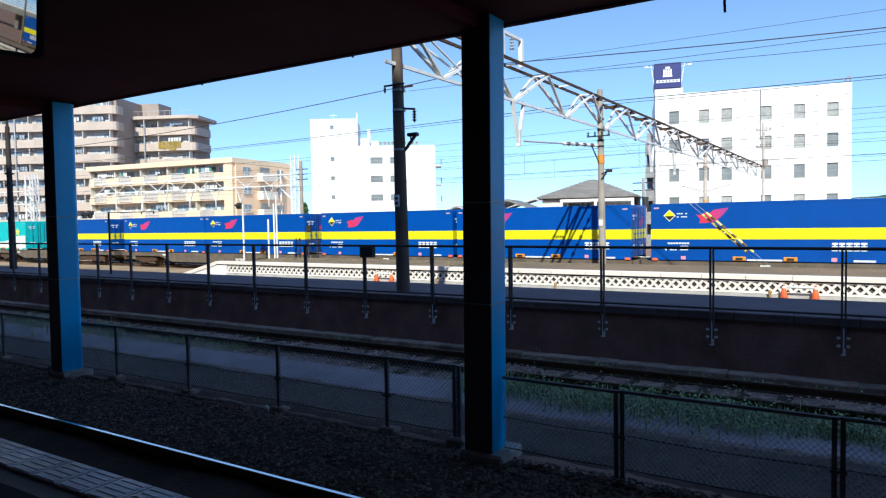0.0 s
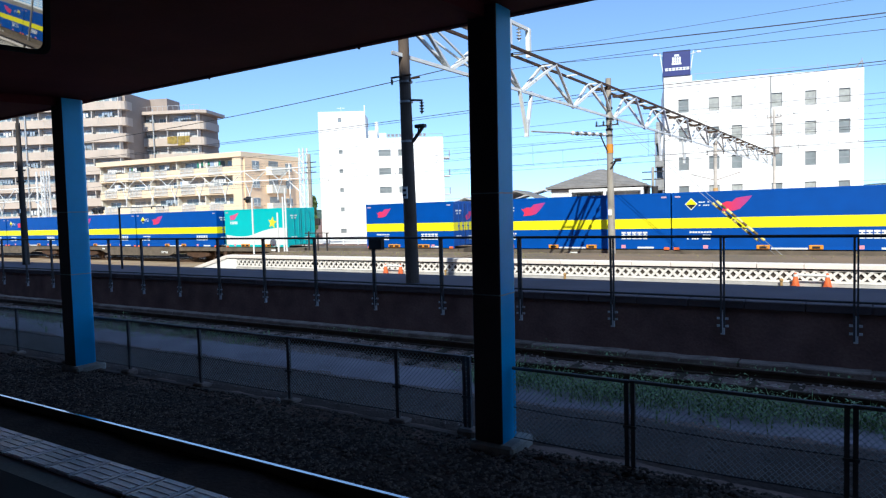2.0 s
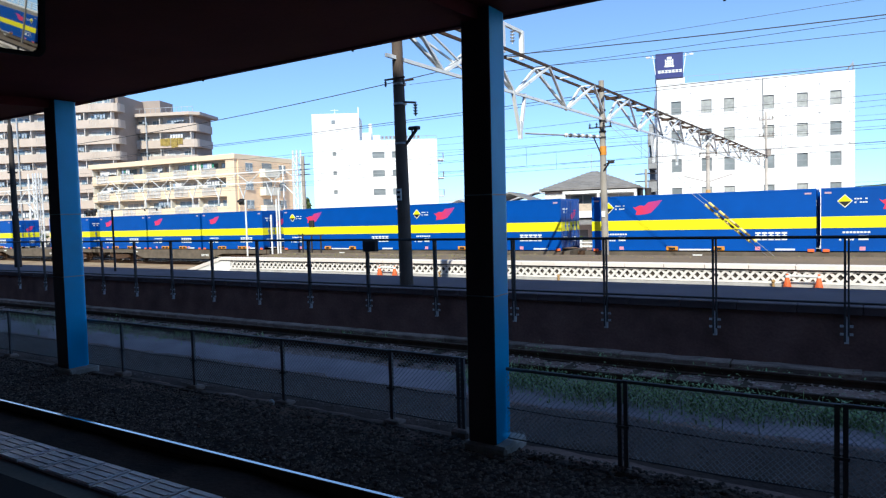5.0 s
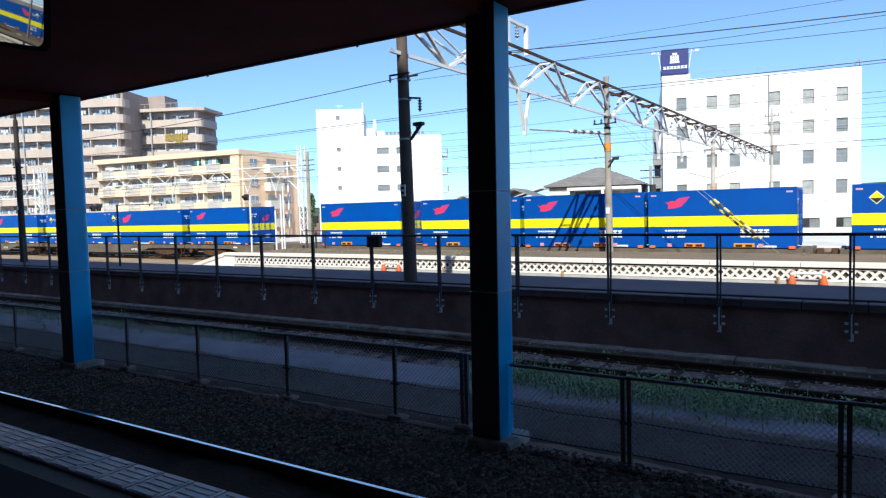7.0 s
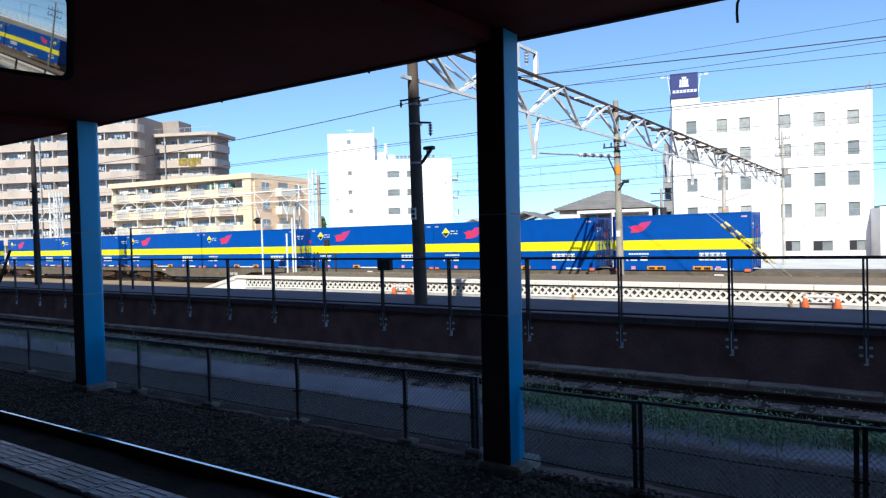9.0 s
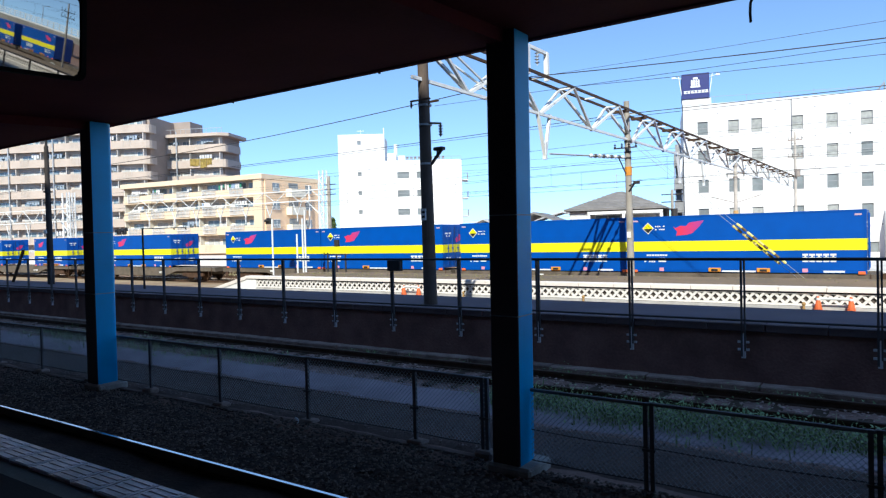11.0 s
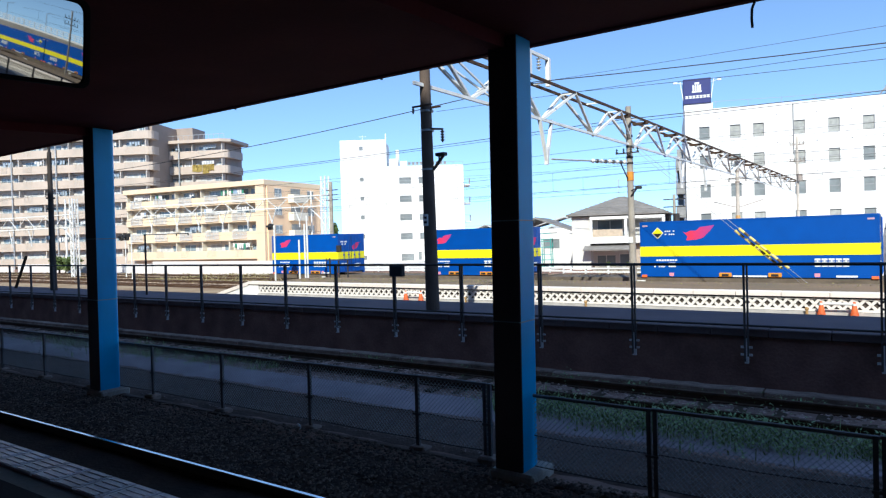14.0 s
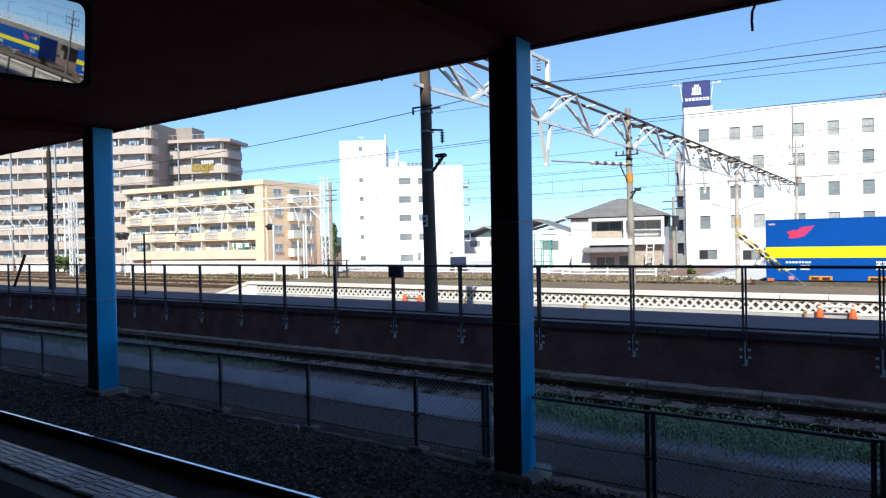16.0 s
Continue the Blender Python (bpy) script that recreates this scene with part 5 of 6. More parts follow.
    # outside stair on the flank
    dk = mat("dark_stair", (0.3, 0.3, 0.3), 0.6, 0.0, vary=0.3)
    bm = B()
    for x in (-0.92, -0.1):
        bar(bm, (x, 0.65, -1.2), (x, 0.65, 10.8), 0.09)
    fs = part("fire_stair", bm, dk, t, "dark steel outside staircase")
    for k in range(5):
        z = -0.5 + k * 2.45
        bm = B()
        box(bm, -0.95, 0.6, z, -0.0, 3.4, z + 0.15)
        part("landing", bm, dk, fs)
        bm = B()
        box(bm, -0.95, 0.6, z + 0.15, -0.9, 3.4, z + 1.15)
        part("guard", bm, dk, fs)
        bm = B()
        box(bm, -0.9, 0.6, z + 0.15, -0.05, 0.64, z + 1.15)
        part("guard", bm, dk, fs)
        bm = B()
        bar(bm, (-0.5, 1.0, z + 0.1), (-0.5, 3.0, z + 2.45), 0.6, 0.08)
        part("flight", bm, dk, fs)
    bm = B()
    bar(bm, (0.1, 0.05, 16.1), (18.1, 0.05, 15.75), 0.03)
    for x in (3, 6, 9, 12, 15, 18):
        bar(bm, (x, 0.05, 15.3), (x, 0.05, 16.0), 0.03)
    bar(bm, (17.4, 0.3, 15.3), (18.0, 0.3, 16.1), 0.12)
    bar(bm, (18.0, 0.3, 15.3), (18.0, 0.3, 16.3), 0.06)
    part("roof_rail", bm, FRAME_GREY, t)
    bm = B()
    tube(bm, (10.0, -0.06, 10.2), (10.0, -0.06, 15.2), 0.05, n=6)
    part("downpipe", bm, FRAME_GREY, t)
    for x in (3.2, 8.5, 12.0, 15.0, 17.6):
        for z in (2.6, 8.4, 11.4, 14.2):
            bm = B()
            box(bm, x, -0.04, z, x + 0.12, -0.002, z + 0.12, 0.01)
            part("wall_vent", bm, FRAME_GREY, t)


hotel()


def annex():
    t = thing("annex", "low white annex building beside the hotel", "building", pose(0.2, 74.2, 0, 0, 0, 16))
    bm = B()
    holes = [(0.8, 0.3, 3.2, 1.2), (4.6, 0.3, 7.0, 1.2), (8.5, 0.3, 10.5, 1.2)]
    wall_with_holes(bm, -0.6, 14, -1.5, 4.1, holes, -0.6, -0.35)
    part("front_wall", bm, WHITE_WALL, t)
    bm = B()
    box(bm, -0.6, -0.35, -1.5, 14, 8, 4.0)
    part("core", bm, WHITE_WALL, t)
    for h in holes:
        window(t, *h, -0.6)


annex()


def white_block():
    t = thing("office_building", "plain white five-storey building with a taller stair tower", "building", pose(-72.32, 77.93, 0, 0, 0, 34))
    tower = [(3.0, z - 0.32, 3.6, z + 0.32) for z in (17.4, 12.54, 9.55, 6.6, 3.6)] + [(2.9, -0.1, 3.8, 0.6)]
    wing = []
    for z in (12.2, 9.35, 6.45, 3.45):
        wing += [(9.15, z - 0.5, 11.05, z + 0.5), (12.2, z - 0.5, 13.6, z + 0.5)]
    wing += [(9.2, -0.4, 11.2, 0.7), (11.9, -0.3, 12.4, 1.0), (17.0, -0.3, 17.4, 1.0)]
    bm = B()
    wall_with_holes(bm, 0, 7.06, -1.5, 18.73, tower, -0.02, 0.25)
    part("tower_wall", bm, WHITE_WALL, t)
    bm = B()
    wall_with_holes(bm, 7.07, 19.25, -1.5, 14.5, wing, 0.0, 0.25)
    part("front_wall", bm, WHITE_WALL, t)
    bm = B()
    box(bm, 0, 0.3, -1.5, 7.06, 8, 18.6), box(bm, 7.06, 0.3, -1.5, 19.25, 11, 14.3)
    part("core", bm, WHITE_WALL, t)
    for h in tower:
        window(t, *h, -0.02, "")
    for h in wing:
        window(t, *h, 0.0, "h")
    for z in (2.6, 5.5, 8.4, 11.3):
        bm = B()
        box(bm, 19.25, 1.0, z, 20.3, 5.0, z + 0.12)
        b = part("balcony", bm, WHITE_WALL, t)
        bm = B()
        for k in range(9):
            bar(bm, (20.26, 1.0 + k * 0.5, z + 0.1), (20.26, 1.0 + k * 0.5, z + 1.1), 0.04)
        bar(bm, (20.26, 1.0, z + 1.1), (20.26, 5.0, z + 1.1), 0.06)
        bar(bm, (19.3, 1.02, z + 1.1), (20.26, 1.02, z + 1.1), 0.06)
        part("balcony_rail", bm, FRAME_GREY, b)
    bm = B()
    box(bm, 7.6, 1, 14.5, 9.0, 2.2, 15.8, 0.05), box(bm, 9.3, 1.2, 14.5, 10.4, 2.0, 15.4, 0.05)
    tube(bm, (8.8, 3, 14.5), (8.8, 3, 17.4), 0.3, n=10)
    part("roof_tank", bm, WHITE_STEEL, t)
    bm = B()
    for k in range(10):
        box(bm, 10.6 + k * 0.62, 0.2, 14.62, 11.0 + k * 0.62, 0.25, 15.1)
    bar(bm, (7.2, 0.12, 15.0), (19.2, 0.12, 15.0), 0.04)
    for k in range(9):
        bar(bm, (7.2 + k * 1.5, 0.12, 14.5), (7.2 + k * 1.5, 0.12, 15.0), 0.04)
    part("roof_sign", bm, FRAME_GREY, t, "grey rooftop lettering as plain bars")
    bm = B()
    bar(bm, (7.2, -0.06, -1), (7.2, -0.06, 19.6), 0.16)
    bar(bm, (3.2, 3, 18.6), (3.2, 3, 19.9), 0.05), bar(bm, (2.6, 3, 19.7), (3.8, 3, 19.7), 0.05)
    part("pipe_and_aerial", bm, WHITE_STEEL, t)


white_block()


def laundry_colors():
    return [mat("laundry_white", (0.75, 0.75, 0.75)), mat("laundry_white", (0.75, 0.75, 0.75)), mat("laundry_blue", (0.35, 0.42, 0.5))]


def balconies(t, x0, x1, levels, h, parapet, wall, bays, depth, rnd, railing_gap=False, floor_h=2.75, slab=None, dy=0.0):
    """Rows of balconies: recessed wall with glass doors, a solid parapet, dividing fins and a slab to each floor."""
    bw = (x1 - x0) / bays
    for z in levels:
        holes = []
        for b in range(bays):
            xa = x0 + b * bw
            holes += [(xa + bw * 0.14, z + 0.1, xa + bw * 0.14 + min(2.4, bw * 0.46), z + 2.1), (xa + bw * 0.66, z + 0.5, xa + bw * 0.94, z + 2.05)]
        bm = B()
        wall_with_holes(bm, x0, x1, z, z + floor_h - 0.02, holes, depth + dy, depth + dy + 0.2)
        part("recessed_wall", bm, wall, t)
        for hh in holes:
            window(t, *hh, depth + dy - 0.08, "v", rnd.random() * 1.1, WHITE_STEEL)
        bm = B()
        box(bm, x0, dy, z - 0.18, x1, depth + dy, z)
        part("slab", bm, slab or parapet, t)
        bm = B()
        box(bm, x0 - 0.05, dy - 0.06, z - 0.2, x1 + 0.05, dy + 0.08, z + h, 0.02)
        p = part("parapet", bm, parapet, t)
        for b in range(bays):
            bm = B()
            xa = x0 + (b + 0.22) * bw
            for k in range(7):
                bar(bm, (xa + k * 0.26, dy - 0.09, z + 0.12), (xa + k * 0.26, dy - 0.09, z + h + 0.1), 0.035)
            bar(bm, (xa, dy - 0.09, z + h + 0.1), (xa + 1.56, dy - 0.09, z + h + 0.1), 0.05)
            part("balcony_rail", bm, mat("balcony_steel", (0.6, 0.57, 0.52), 0.6, 0.0), p, "steel bars on the parapet")
        for b in range(bays + 1):
            bm = B()
            box(bm, x0 + b * bw - 0.07, dy + 0.09, z + 0.01, x0 + b * bw + 0.07, depth + dy - 0.01, z + floor_h - 0.2)
            part("divider", bm, wall, t)
        bm = B()
        bar(bm, (x0, dy + 0.5, z + 2.25), (x1, dy + 0.5, z + 2.25), 0.04)
        for b in range(bays * 2):
            bar(bm, (x0 + (b + 0.3) * bw / 2, dy + 0.5, z + 2.2), (x0 + (b + 0.3) * bw / 2, dy + 0.5, z + floor_h - 0.2), 0.05)
        part("drying_pole", bm, GALV, t)
        for b in range(bays):
            if rnd.random() < 0.35:
                bm = B()
                xa = x0 + (b + rnd.uniform(0.2, 0.6)) * bw
                for k in range(rnd.randint(2, 5)):
                    box(bm, xa + k * 0.5, dy + 0.48, z + 2.22 - rnd.uniform(0.5, 0.95), xa + k * 0.5 + 0.38, dy + 0.52, z + 2.22)
                part("laundry", bm, rnd.choice(laundry_colors()), t, "laundry hung on the balcony")
            bm = B()
            xa = x0 + (b + 0.06) * bw
            box(bm, xa, depth + dy - 0.5, z + 0.02, xa + 0.8, depth + dy - 0.15, z + 0.62, 0.03)
            part("air_conditioner", bm, WHITE_STEEL, t)


def cream_flats():
    cream = mat("cream_paint", (0.84, 0.66, 0.46), 0.85, vary=0.1, size=0.3, fine=6, bump=0.05)
    pale = mat("pale_cream", (0.8, 0.74, 0.62), 0.85, vary=0.1, size=0.3, fine=6, bump=0.05)
    salmon = mat("salmon_paint", (0.96, 0.68, 0.44), 0.85, vary=0.12, size=0.3, fine=6, bump=0.05)
    t = thing("apartment_block", "cream four-storey apartment block with long balconies and laundry", "building", pose(-98.45, 57.76, 0.165, 0, 0, 8) @ Matrix.Scale(0.94, 4))
    rnd = random.Random(21)
    balconies(t, 0.2, 27.6, (0.95, 3.7, 6.4, 9.1), 1.1, cream, pale, 5, 1.05, rnd, floor_h=2.7)
    bm = B()
    box(bm, -0.1, 1.4, -1.5, 29.2, 12, 11.4)
    part("core", bm, pale, t)
    bm = B()
    box(bm, -0.3, -0.3, 11.45, 29.4, 13.2, 12.2, 0.03)
    part("roof_parapet", bm, cream, t)
    bm = B()
    box(bm, 27.62, -0.12, -1.5, 29.2, 1.7, 11.44)
    part("corner_wall", bm, cream, t)
    # rail grids and laundry on the balcony fronts
    cloth = [mat("cloth_" + n, c, 0.9, vary=0.1) for n, c in (("white", (0.82, 0.8, 0.78)), ("green", (0.08, 0.3, 0.2)), ("blue", (0.35, 0.45, 0.6)))]
    for z in (3.7, 6.4, 9.1):
        for k in range(5):
            x = 1.3 + 5.45 * k
            bm = B()
            for h in (0.1, 0.7, 1.25):
                bar(bm, (x, -0.2, z + h), (x + 2.66, -0.2, z + h), 0.06)
            for i in (0, 14):
                bar(bm, (x + i * 0.19, -0.2, z + 0.3), (x + i * 0.19, 0.1, z + 0.3), 0.05)
            grid = part("balcony_grid", bm, WHITE_STEEL, t, "white rail grid on the balcony front")
            for i in range(15):
                bm = B()
                bar(bm, (x + i * 0.19, -0.2, z + 0.1), (x + i * 0.19, -0.2, z + 1.25), 0.05)
                part("baluster", bm, WHITE_STEEL, grid)
    for x, z, n in ((1.6, 9.1, 5), (6.4, 9.1, 4), (20.5, 9.1, 7), (23.4, 9.1, 4), (17.0, 6.4, 4), (22.6, 1.0, 8), (3.0, 6.4, 3)):
        bm = B()
        bar(bm, (x - 0.2, 0.35, z + 2.05), (x + n * 0.42 + 0.2, 0.35, z + 2.05), 0.05)
        pole_ = part("drying_pole", bm, WHITE_STEEL, t)
        for i in range(n):
            bm = B()
            d = rnd.uniform(0.5, 1.0)
            prism(bm, [(x + i * 0.42, z + 2.05), (x + i * 0.42 + 0.05, z + 2.05 - d), (x + i * 0.42 + 0.32, z + 2.0 - d), (x + i * 0.42 + 0.38, z + 2.05)], "y", 0.33, 0.37)
            part("laundry", bm, rnd.choice(cloth + cloth[:1] * 4), pole_)
    # flank with its own windows and balconies
    bm = B()
    box(bm, 29.22, 0.4, -1.5, 29.45, 13, 11.4)
    part("flank_wall", bm, salmon, t, "salmon-orange painted flank wall")
    for z in (1.0, 3.75, 6.45, 9.15):
        for y, w in ((1.9, 1.5), (9.6, 1.5)):
            bm = B()
            box(bm, 29.45, y, z + 0.6, 29.52, y + w, z + 1.85)
            wd = part("window", bm, FRAME_GREY, t)
            bm = B()
            box(bm, 29.5, y + 0.08, z + 0.68, 29.535, y + w - 0.08, z + 1.77)
            part("pane", bm, BAL_GLASS, wd)
            bm = B()
            box(bm, 29.53, y + w / 2 - 0.03, z + 0.66, 29.56, y + w / 2 + 0.03, z + 1.79)
            for h in (0.6, 1.79):
                box(bm, 29.5, y - 0.05, z + h, 29.58, y + w + 0.05, z + h + 0.07)
            part("window_frame", bm, WHITE_STEEL, wd)
            bm = B()
            for k in range(6):
                bar(bm, (29.62, y + 0.1 + k * (w - 0.2) / 5, z + 0.62), (29.62, y + 0.1 + k * (w - 0.2) / 5, z + 1.1), 0.04)
            bar(bm, (29.62, y, z + 1.1), (29.62, y + w, z + 1.1), 0.05)
            part("window_guard", bm, WHITE_STEEL, wd, "low white window guard")
        bm = B()
        box(bm, 29.45, 5.0, z - 0.15, 30.5, 8.4, z), box(bm, 30.4, 5.0, z, 30.5, 8.4, z + 1.1), box(bm, 29.45, 5.0, z, 30.4, 5.1, z + 1.1)
        b = part("balcony", bm, pale, t)
        bm = B()
        box(bm, 29.46, 5.6, z + 0.1, 29.5, 7.8, z + 2.0)
        part("balcony_door", bm, WIN, b)
    bm = B()
    tube(bm, (29.9, 10.0, -1), (29.9, 10.0, 11), 0.12, n=10)
    part("duct", bm, WHITE_STEEL, t, "white vertical duct")


cream_flats()


def taupe():
    return mat("taupe_tile", (0.55, 0.455, 0.38), 0.8, vary=0.12, size=0.4, fine=8, bump=0.05), mat("taupe_wall", (0.62, 0.57, 0.52), 0.85, vary=0.15, size=0.4, fine=8, bump=0.05)


def round_end(t, x, z, brown, back=2.4, y=0.0):
    bm = B()
    prism(bm, [(x, y - 0.06), (x + 0.5, y + 0.02), (x + 1.0, y + 0.35), (x + 1.15, y + 0.9), (x + 1.15, y + back), (x, y + back)], "z", z - 0.2, z + 1.2)
    part("rounded_parapet", bm, brown, t)


def brown_flats():
    brown, dark = taupe()
    t = thing("apartment_tower", "taupe eight-storey apartment building with rounded balconies", "building", pose(-132.3, 54.25, 0, 0, 0, 28))
    rnd = random.Random(8)
    levels = [19.25 - 2.72 * k for k in range(8)] + [21.97]
    balconies(t, -30, 27.6, levels, 1.2, brown, dark, 12, 1.0, rnd, floor_h=2.7)
    for z in levels:
        round_end(t, 27.65, z, brown)
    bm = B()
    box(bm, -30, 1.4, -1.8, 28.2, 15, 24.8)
    # core is darker than the taupe walls: the flank's shade is in its colour
    part("core", bm, mat("shaded_flank", (0.36, 0.29, 0.245), 0.8, vary=0.15, size=0.4, fine=8), t, "brown core walls, darkened for the shaded flank")
    bm = B()
    for x in (-22, -12, 2.5, 11):
        tube(bm, (x, -0.25, -1), (x, -0.25, 24), 0.12, n=8)
    part("downpipe", bm, GALV, t)


brown_flats()


def brown_wing():
    brown, dark = taupe()
    t = thing("apartment_wing", "taupe apartment wing with rounded balconies and yellow bedding", "building", pose(-112.53, 72.68, 0, 0, 0, 25))
    rnd = random.Random(9)
    lv = [18.99 - 2.8 * k for k in range(7)]
    balconies(t, 0.8, 12.4, lv, 1.2, brown, dark, 2, 1.1, rnd, floor_h=2.7)
    for z in lv:
        round_end(t, 12.45, z, brown, 6.0)
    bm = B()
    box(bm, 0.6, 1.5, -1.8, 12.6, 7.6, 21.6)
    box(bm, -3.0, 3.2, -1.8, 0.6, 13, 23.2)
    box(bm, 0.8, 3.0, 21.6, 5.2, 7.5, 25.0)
    # same darkened colour, for the wing's shaded flank
    part("core", bm, mat("shaded_flank", (0.36, 0.29, 0.245)), t, "brown core walls, darkened for the shaded flank")
    bm = B()
    prism(bm, [(-0.2, -0.5), (12.4, -0.5), (14.0, 0.6), (14.0, 7.8), (-0.2, 7.8)], "z", 21.65, 22.2)
    part("roof_slab", bm, brown, t)
    bm = B()
    for k in range(13):
        bar(bm, (1 + k, 0.0, 22.2), (1 + k, 0.0, 23.1), 0.05)
    bar(bm, (1, 0.0, 23.1), (13, 0.0, 23.1), 0.06)
    part("roof_rail", bm, GALV, t)
    cloth = mat("yellow_bedding", (0.66, 0.5, 0.16), 0.9, vary=0.35, size=2.5)
    for x, w, z0 in ((6.7, 1.9, 16.35), (8.7, 1.3, 16.0), (10.05, 0.9, 16.5)):
        bm = B()
        n = 8
        front = [[bm.verts.new((x + w * i / n, y + 0.035 * math.sin(i * 1.9 + x), z + 0.06 * math.sin(i * 0.9 + x) * (k == 0))) for y, z, k in ((-0.16, z0, 0), (-0.15, 17.55, 1), (0.0, 17.66, 1), (0.12, 17.2, 1))] for i in range(n + 1)]
        for a, b in zip(front, front[1:]):
            for k in range(3):
                bm.faces.new((a[k], b[k], b[k + 1], a[k + 1]))
        bmesh.ops.solidify(bm, geom=bm.faces[:], thickness=0.05)
        part("bedding", bm, cloth, t, "yellow bedding hung over the balcony front")
    bm = B()
    tube(bm, (4.2, -0.3, -1), (4.2, -0.3, 22.6), 0.12, n=8)
    part("downpipe", bm, GALV, t)


brown_wing()


def roof_hip(bm, x0, y0, x1, y1, z, top, over=0.5):
    a = [(x0 - over, y0 - over, z), (x1 + over, y0 - over, z), (x1 + over, y1 + over, z), (x0 - over, y1 + over, z)]
    d = (y1 - y0) / 2
    xm0, xm1 = x0 + min(d, (x1 - x0) / 2 - 0.3), x1 - min(d, (x1 - x0) / 2 - 0.3)
    ym = (y0 + y1) / 2
    v = [bm.verts.new(p) for p in a] + [bm.verts.new((xm0, ym, top)), bm.verts.new((xm1, ym, top))]
    lo = [bm.verts.new((p[0], p[1], z - 0.14)) for p in a]
    for f in ((0, 1, 5, 4), (1, 2, 5), (2, 3, 4, 5), (3, 0, 4)):
        bm.faces.new([v[i] for i in f])
    for i in range(4):
        bm.faces.new((lo[i], lo[(i + 1) % 4], v[(i + 1) % 4], v[i]))
    bm.faces.new(lo[::-1])
    bmesh.ops.recalc_face_normals(bm, faces=bm.faces)


TILE_ROOF = mat("roof_tiles", (0.25, 0.235, 0.225), 0.7, vary=0.3, size=1, fine=6, bump=0.5)


def house():
    t = thing("house", "white two-storey house with a grey hipped tile roof", "house", pose(-25.7, 59.4, 0, 0, 0, 12))
    W2 = mat("house_wall", (0.7, 0.68, 0.65), 0.9, vary=0.1, size=0.8, fine=12)
    holes = [(2.2, 2.35, 4.6, 4.2), (5.4, 2.4, 8.0, 4.2), (2.1, -0.6, 3.9, 0.9), (4.2, -0.8, 6.0, 1.0)]
    bm = B()
    wall_with_holes(bm, 0, 8.3, -1.2, 4.7, holes, 0.9, 1.1)
    box(bm, 0, 1.1, -1.2, 0.2, 8, 4.7), box(bm, 8.1, 1.1, -1.2, 8.3, 8, 4.7), box(bm, 0.2, 7.8, -1.2, 8.1, 8, 4.7)
    box(bm, 0.0, -0.1, -1.2, 1.75, 0.9, 4.7)
    part("wall", bm, W2, t)
    for i, h in enumerate(holes):
        window(t, *h, 0.9, "v", 0.7 if i == 1 else 0, WHITE_STEEL)
    bm = B()
    box(bm, 0.25, 1.6, -1, 8.0, 1.7, 4.5)
    part("inner_wall", bm, CURTAIN, t)
    bm = B()
    roof_hip(bm, 0, -0.1, 8.3, 8, 4.75, 6.5, 0.45)
    r = part("roof", bm, TILE_ROOF, t)
    # tile courses on the front slope
    for k in range(11):
        f = k / 11
        y, z = -0.55 + f * 4.5, 4.76 + f * 1.73
        bm = B()
        box(bm, -0.45 + f * 4.2, y, z, 8.75 - f * 4.2, y + 0.07, z + 0.05)
        part("tile_course", bm, TILE_ROOF, r)
    bm = B()
    box(bm, 1.8, -0.4, 2.1, 8.5, 0.88, 2.25), box(bm, 1.8, -0.4, 2.25, 8.5, -0.3, 2.62)
    b = part("balcony", bm, W2, t)
    white = mat("white_trim", (0.84, 0.83, 0.8), 0.7, vary=0.08)
    bm = B()
    box(bm, 2.0, -0.33, 2.62, 4.7, -0.28, 3.3)
    part("balcony_panel", bm, mat("tan_panel", (0.62, 0.5, 0.38), 0.7, vary=0.25), b, "tan balcony panel")
    bm = B()
    for k in range(22):
        bar(bm, (5.15 + k * 0.15, -0.34, 2.62), (5.15 + k * 0.15, -0.34, 3.35), 0.025)
    bar(bm, (5.1, -0.34, 3.37), (8.4, -0.34, 3.37), 0.05)
    part("balcony_rail", bm, mat("tan_rail", (0.6, 0.55, 0.48), 0.6), b)
    bm = B()
    box(bm, 1.75, -0.42, 2.0, 8.5, -0.3, 2.62, 0.01)
    part("balcony_front", bm, white, b, "white balcony front board")
    for x in (1.85, 5.0, 8.3):
        bm = B()
        box(bm, x - 0.12, -0.4, 2.2, x + 0.12, -0.22, 4.5)
        part("post", bm, white, t)
    bm = B()
    box(bm, 1.73, -0.41, 4.22, 8.42, -0.21, 4.5)
    part("beam", bm, white, t, "white beam under the eaves")
    for z in (2.4, 3.3, 4.15):
        bm = B()
        box(bm, 5.2, 0.3, z, 8.2, 0.36, z + 0.07)
        part("sash_rail", bm, white, t)
    bm = B()
    prism(bm, [(-1.3, 1.35), (-1.3, 1.47), (0.88, 2.1), (0.88, 1.98)], "x", 1.2, 5.4)
    part("lower_roof", bm, TILE_ROOF, t)
    bm = B()
    box(bm, 5.7, 0.3, -1.2, 8.2, 0.88, 1.9)
    part("shutter", bm, mat("brown_shutter", (0.5, 0.41, 0.33), 0.7), t, "brown shutter on the ground floor")
    bm = B()
    box(bm, -0.3, -0.42, 4.5, 8.6, -0.3, 4.72), box(bm, 1.9, -0.3, 4.35, 8.4, 0.85, 4.5)
    part("eaves_board", bm, mat("dark_eaves", (0.1, 0.085, 0.075), 0.8), t, "dark timber eaves board")
    for x in (6.9, 7.5):
        bm = B()
        bar(bm, (x, -2.2, -1.2), (x + 0.12, -1.4, 2.2), 0.1)
        part("ladder_rail", bm, W2, t)
    bm = B()
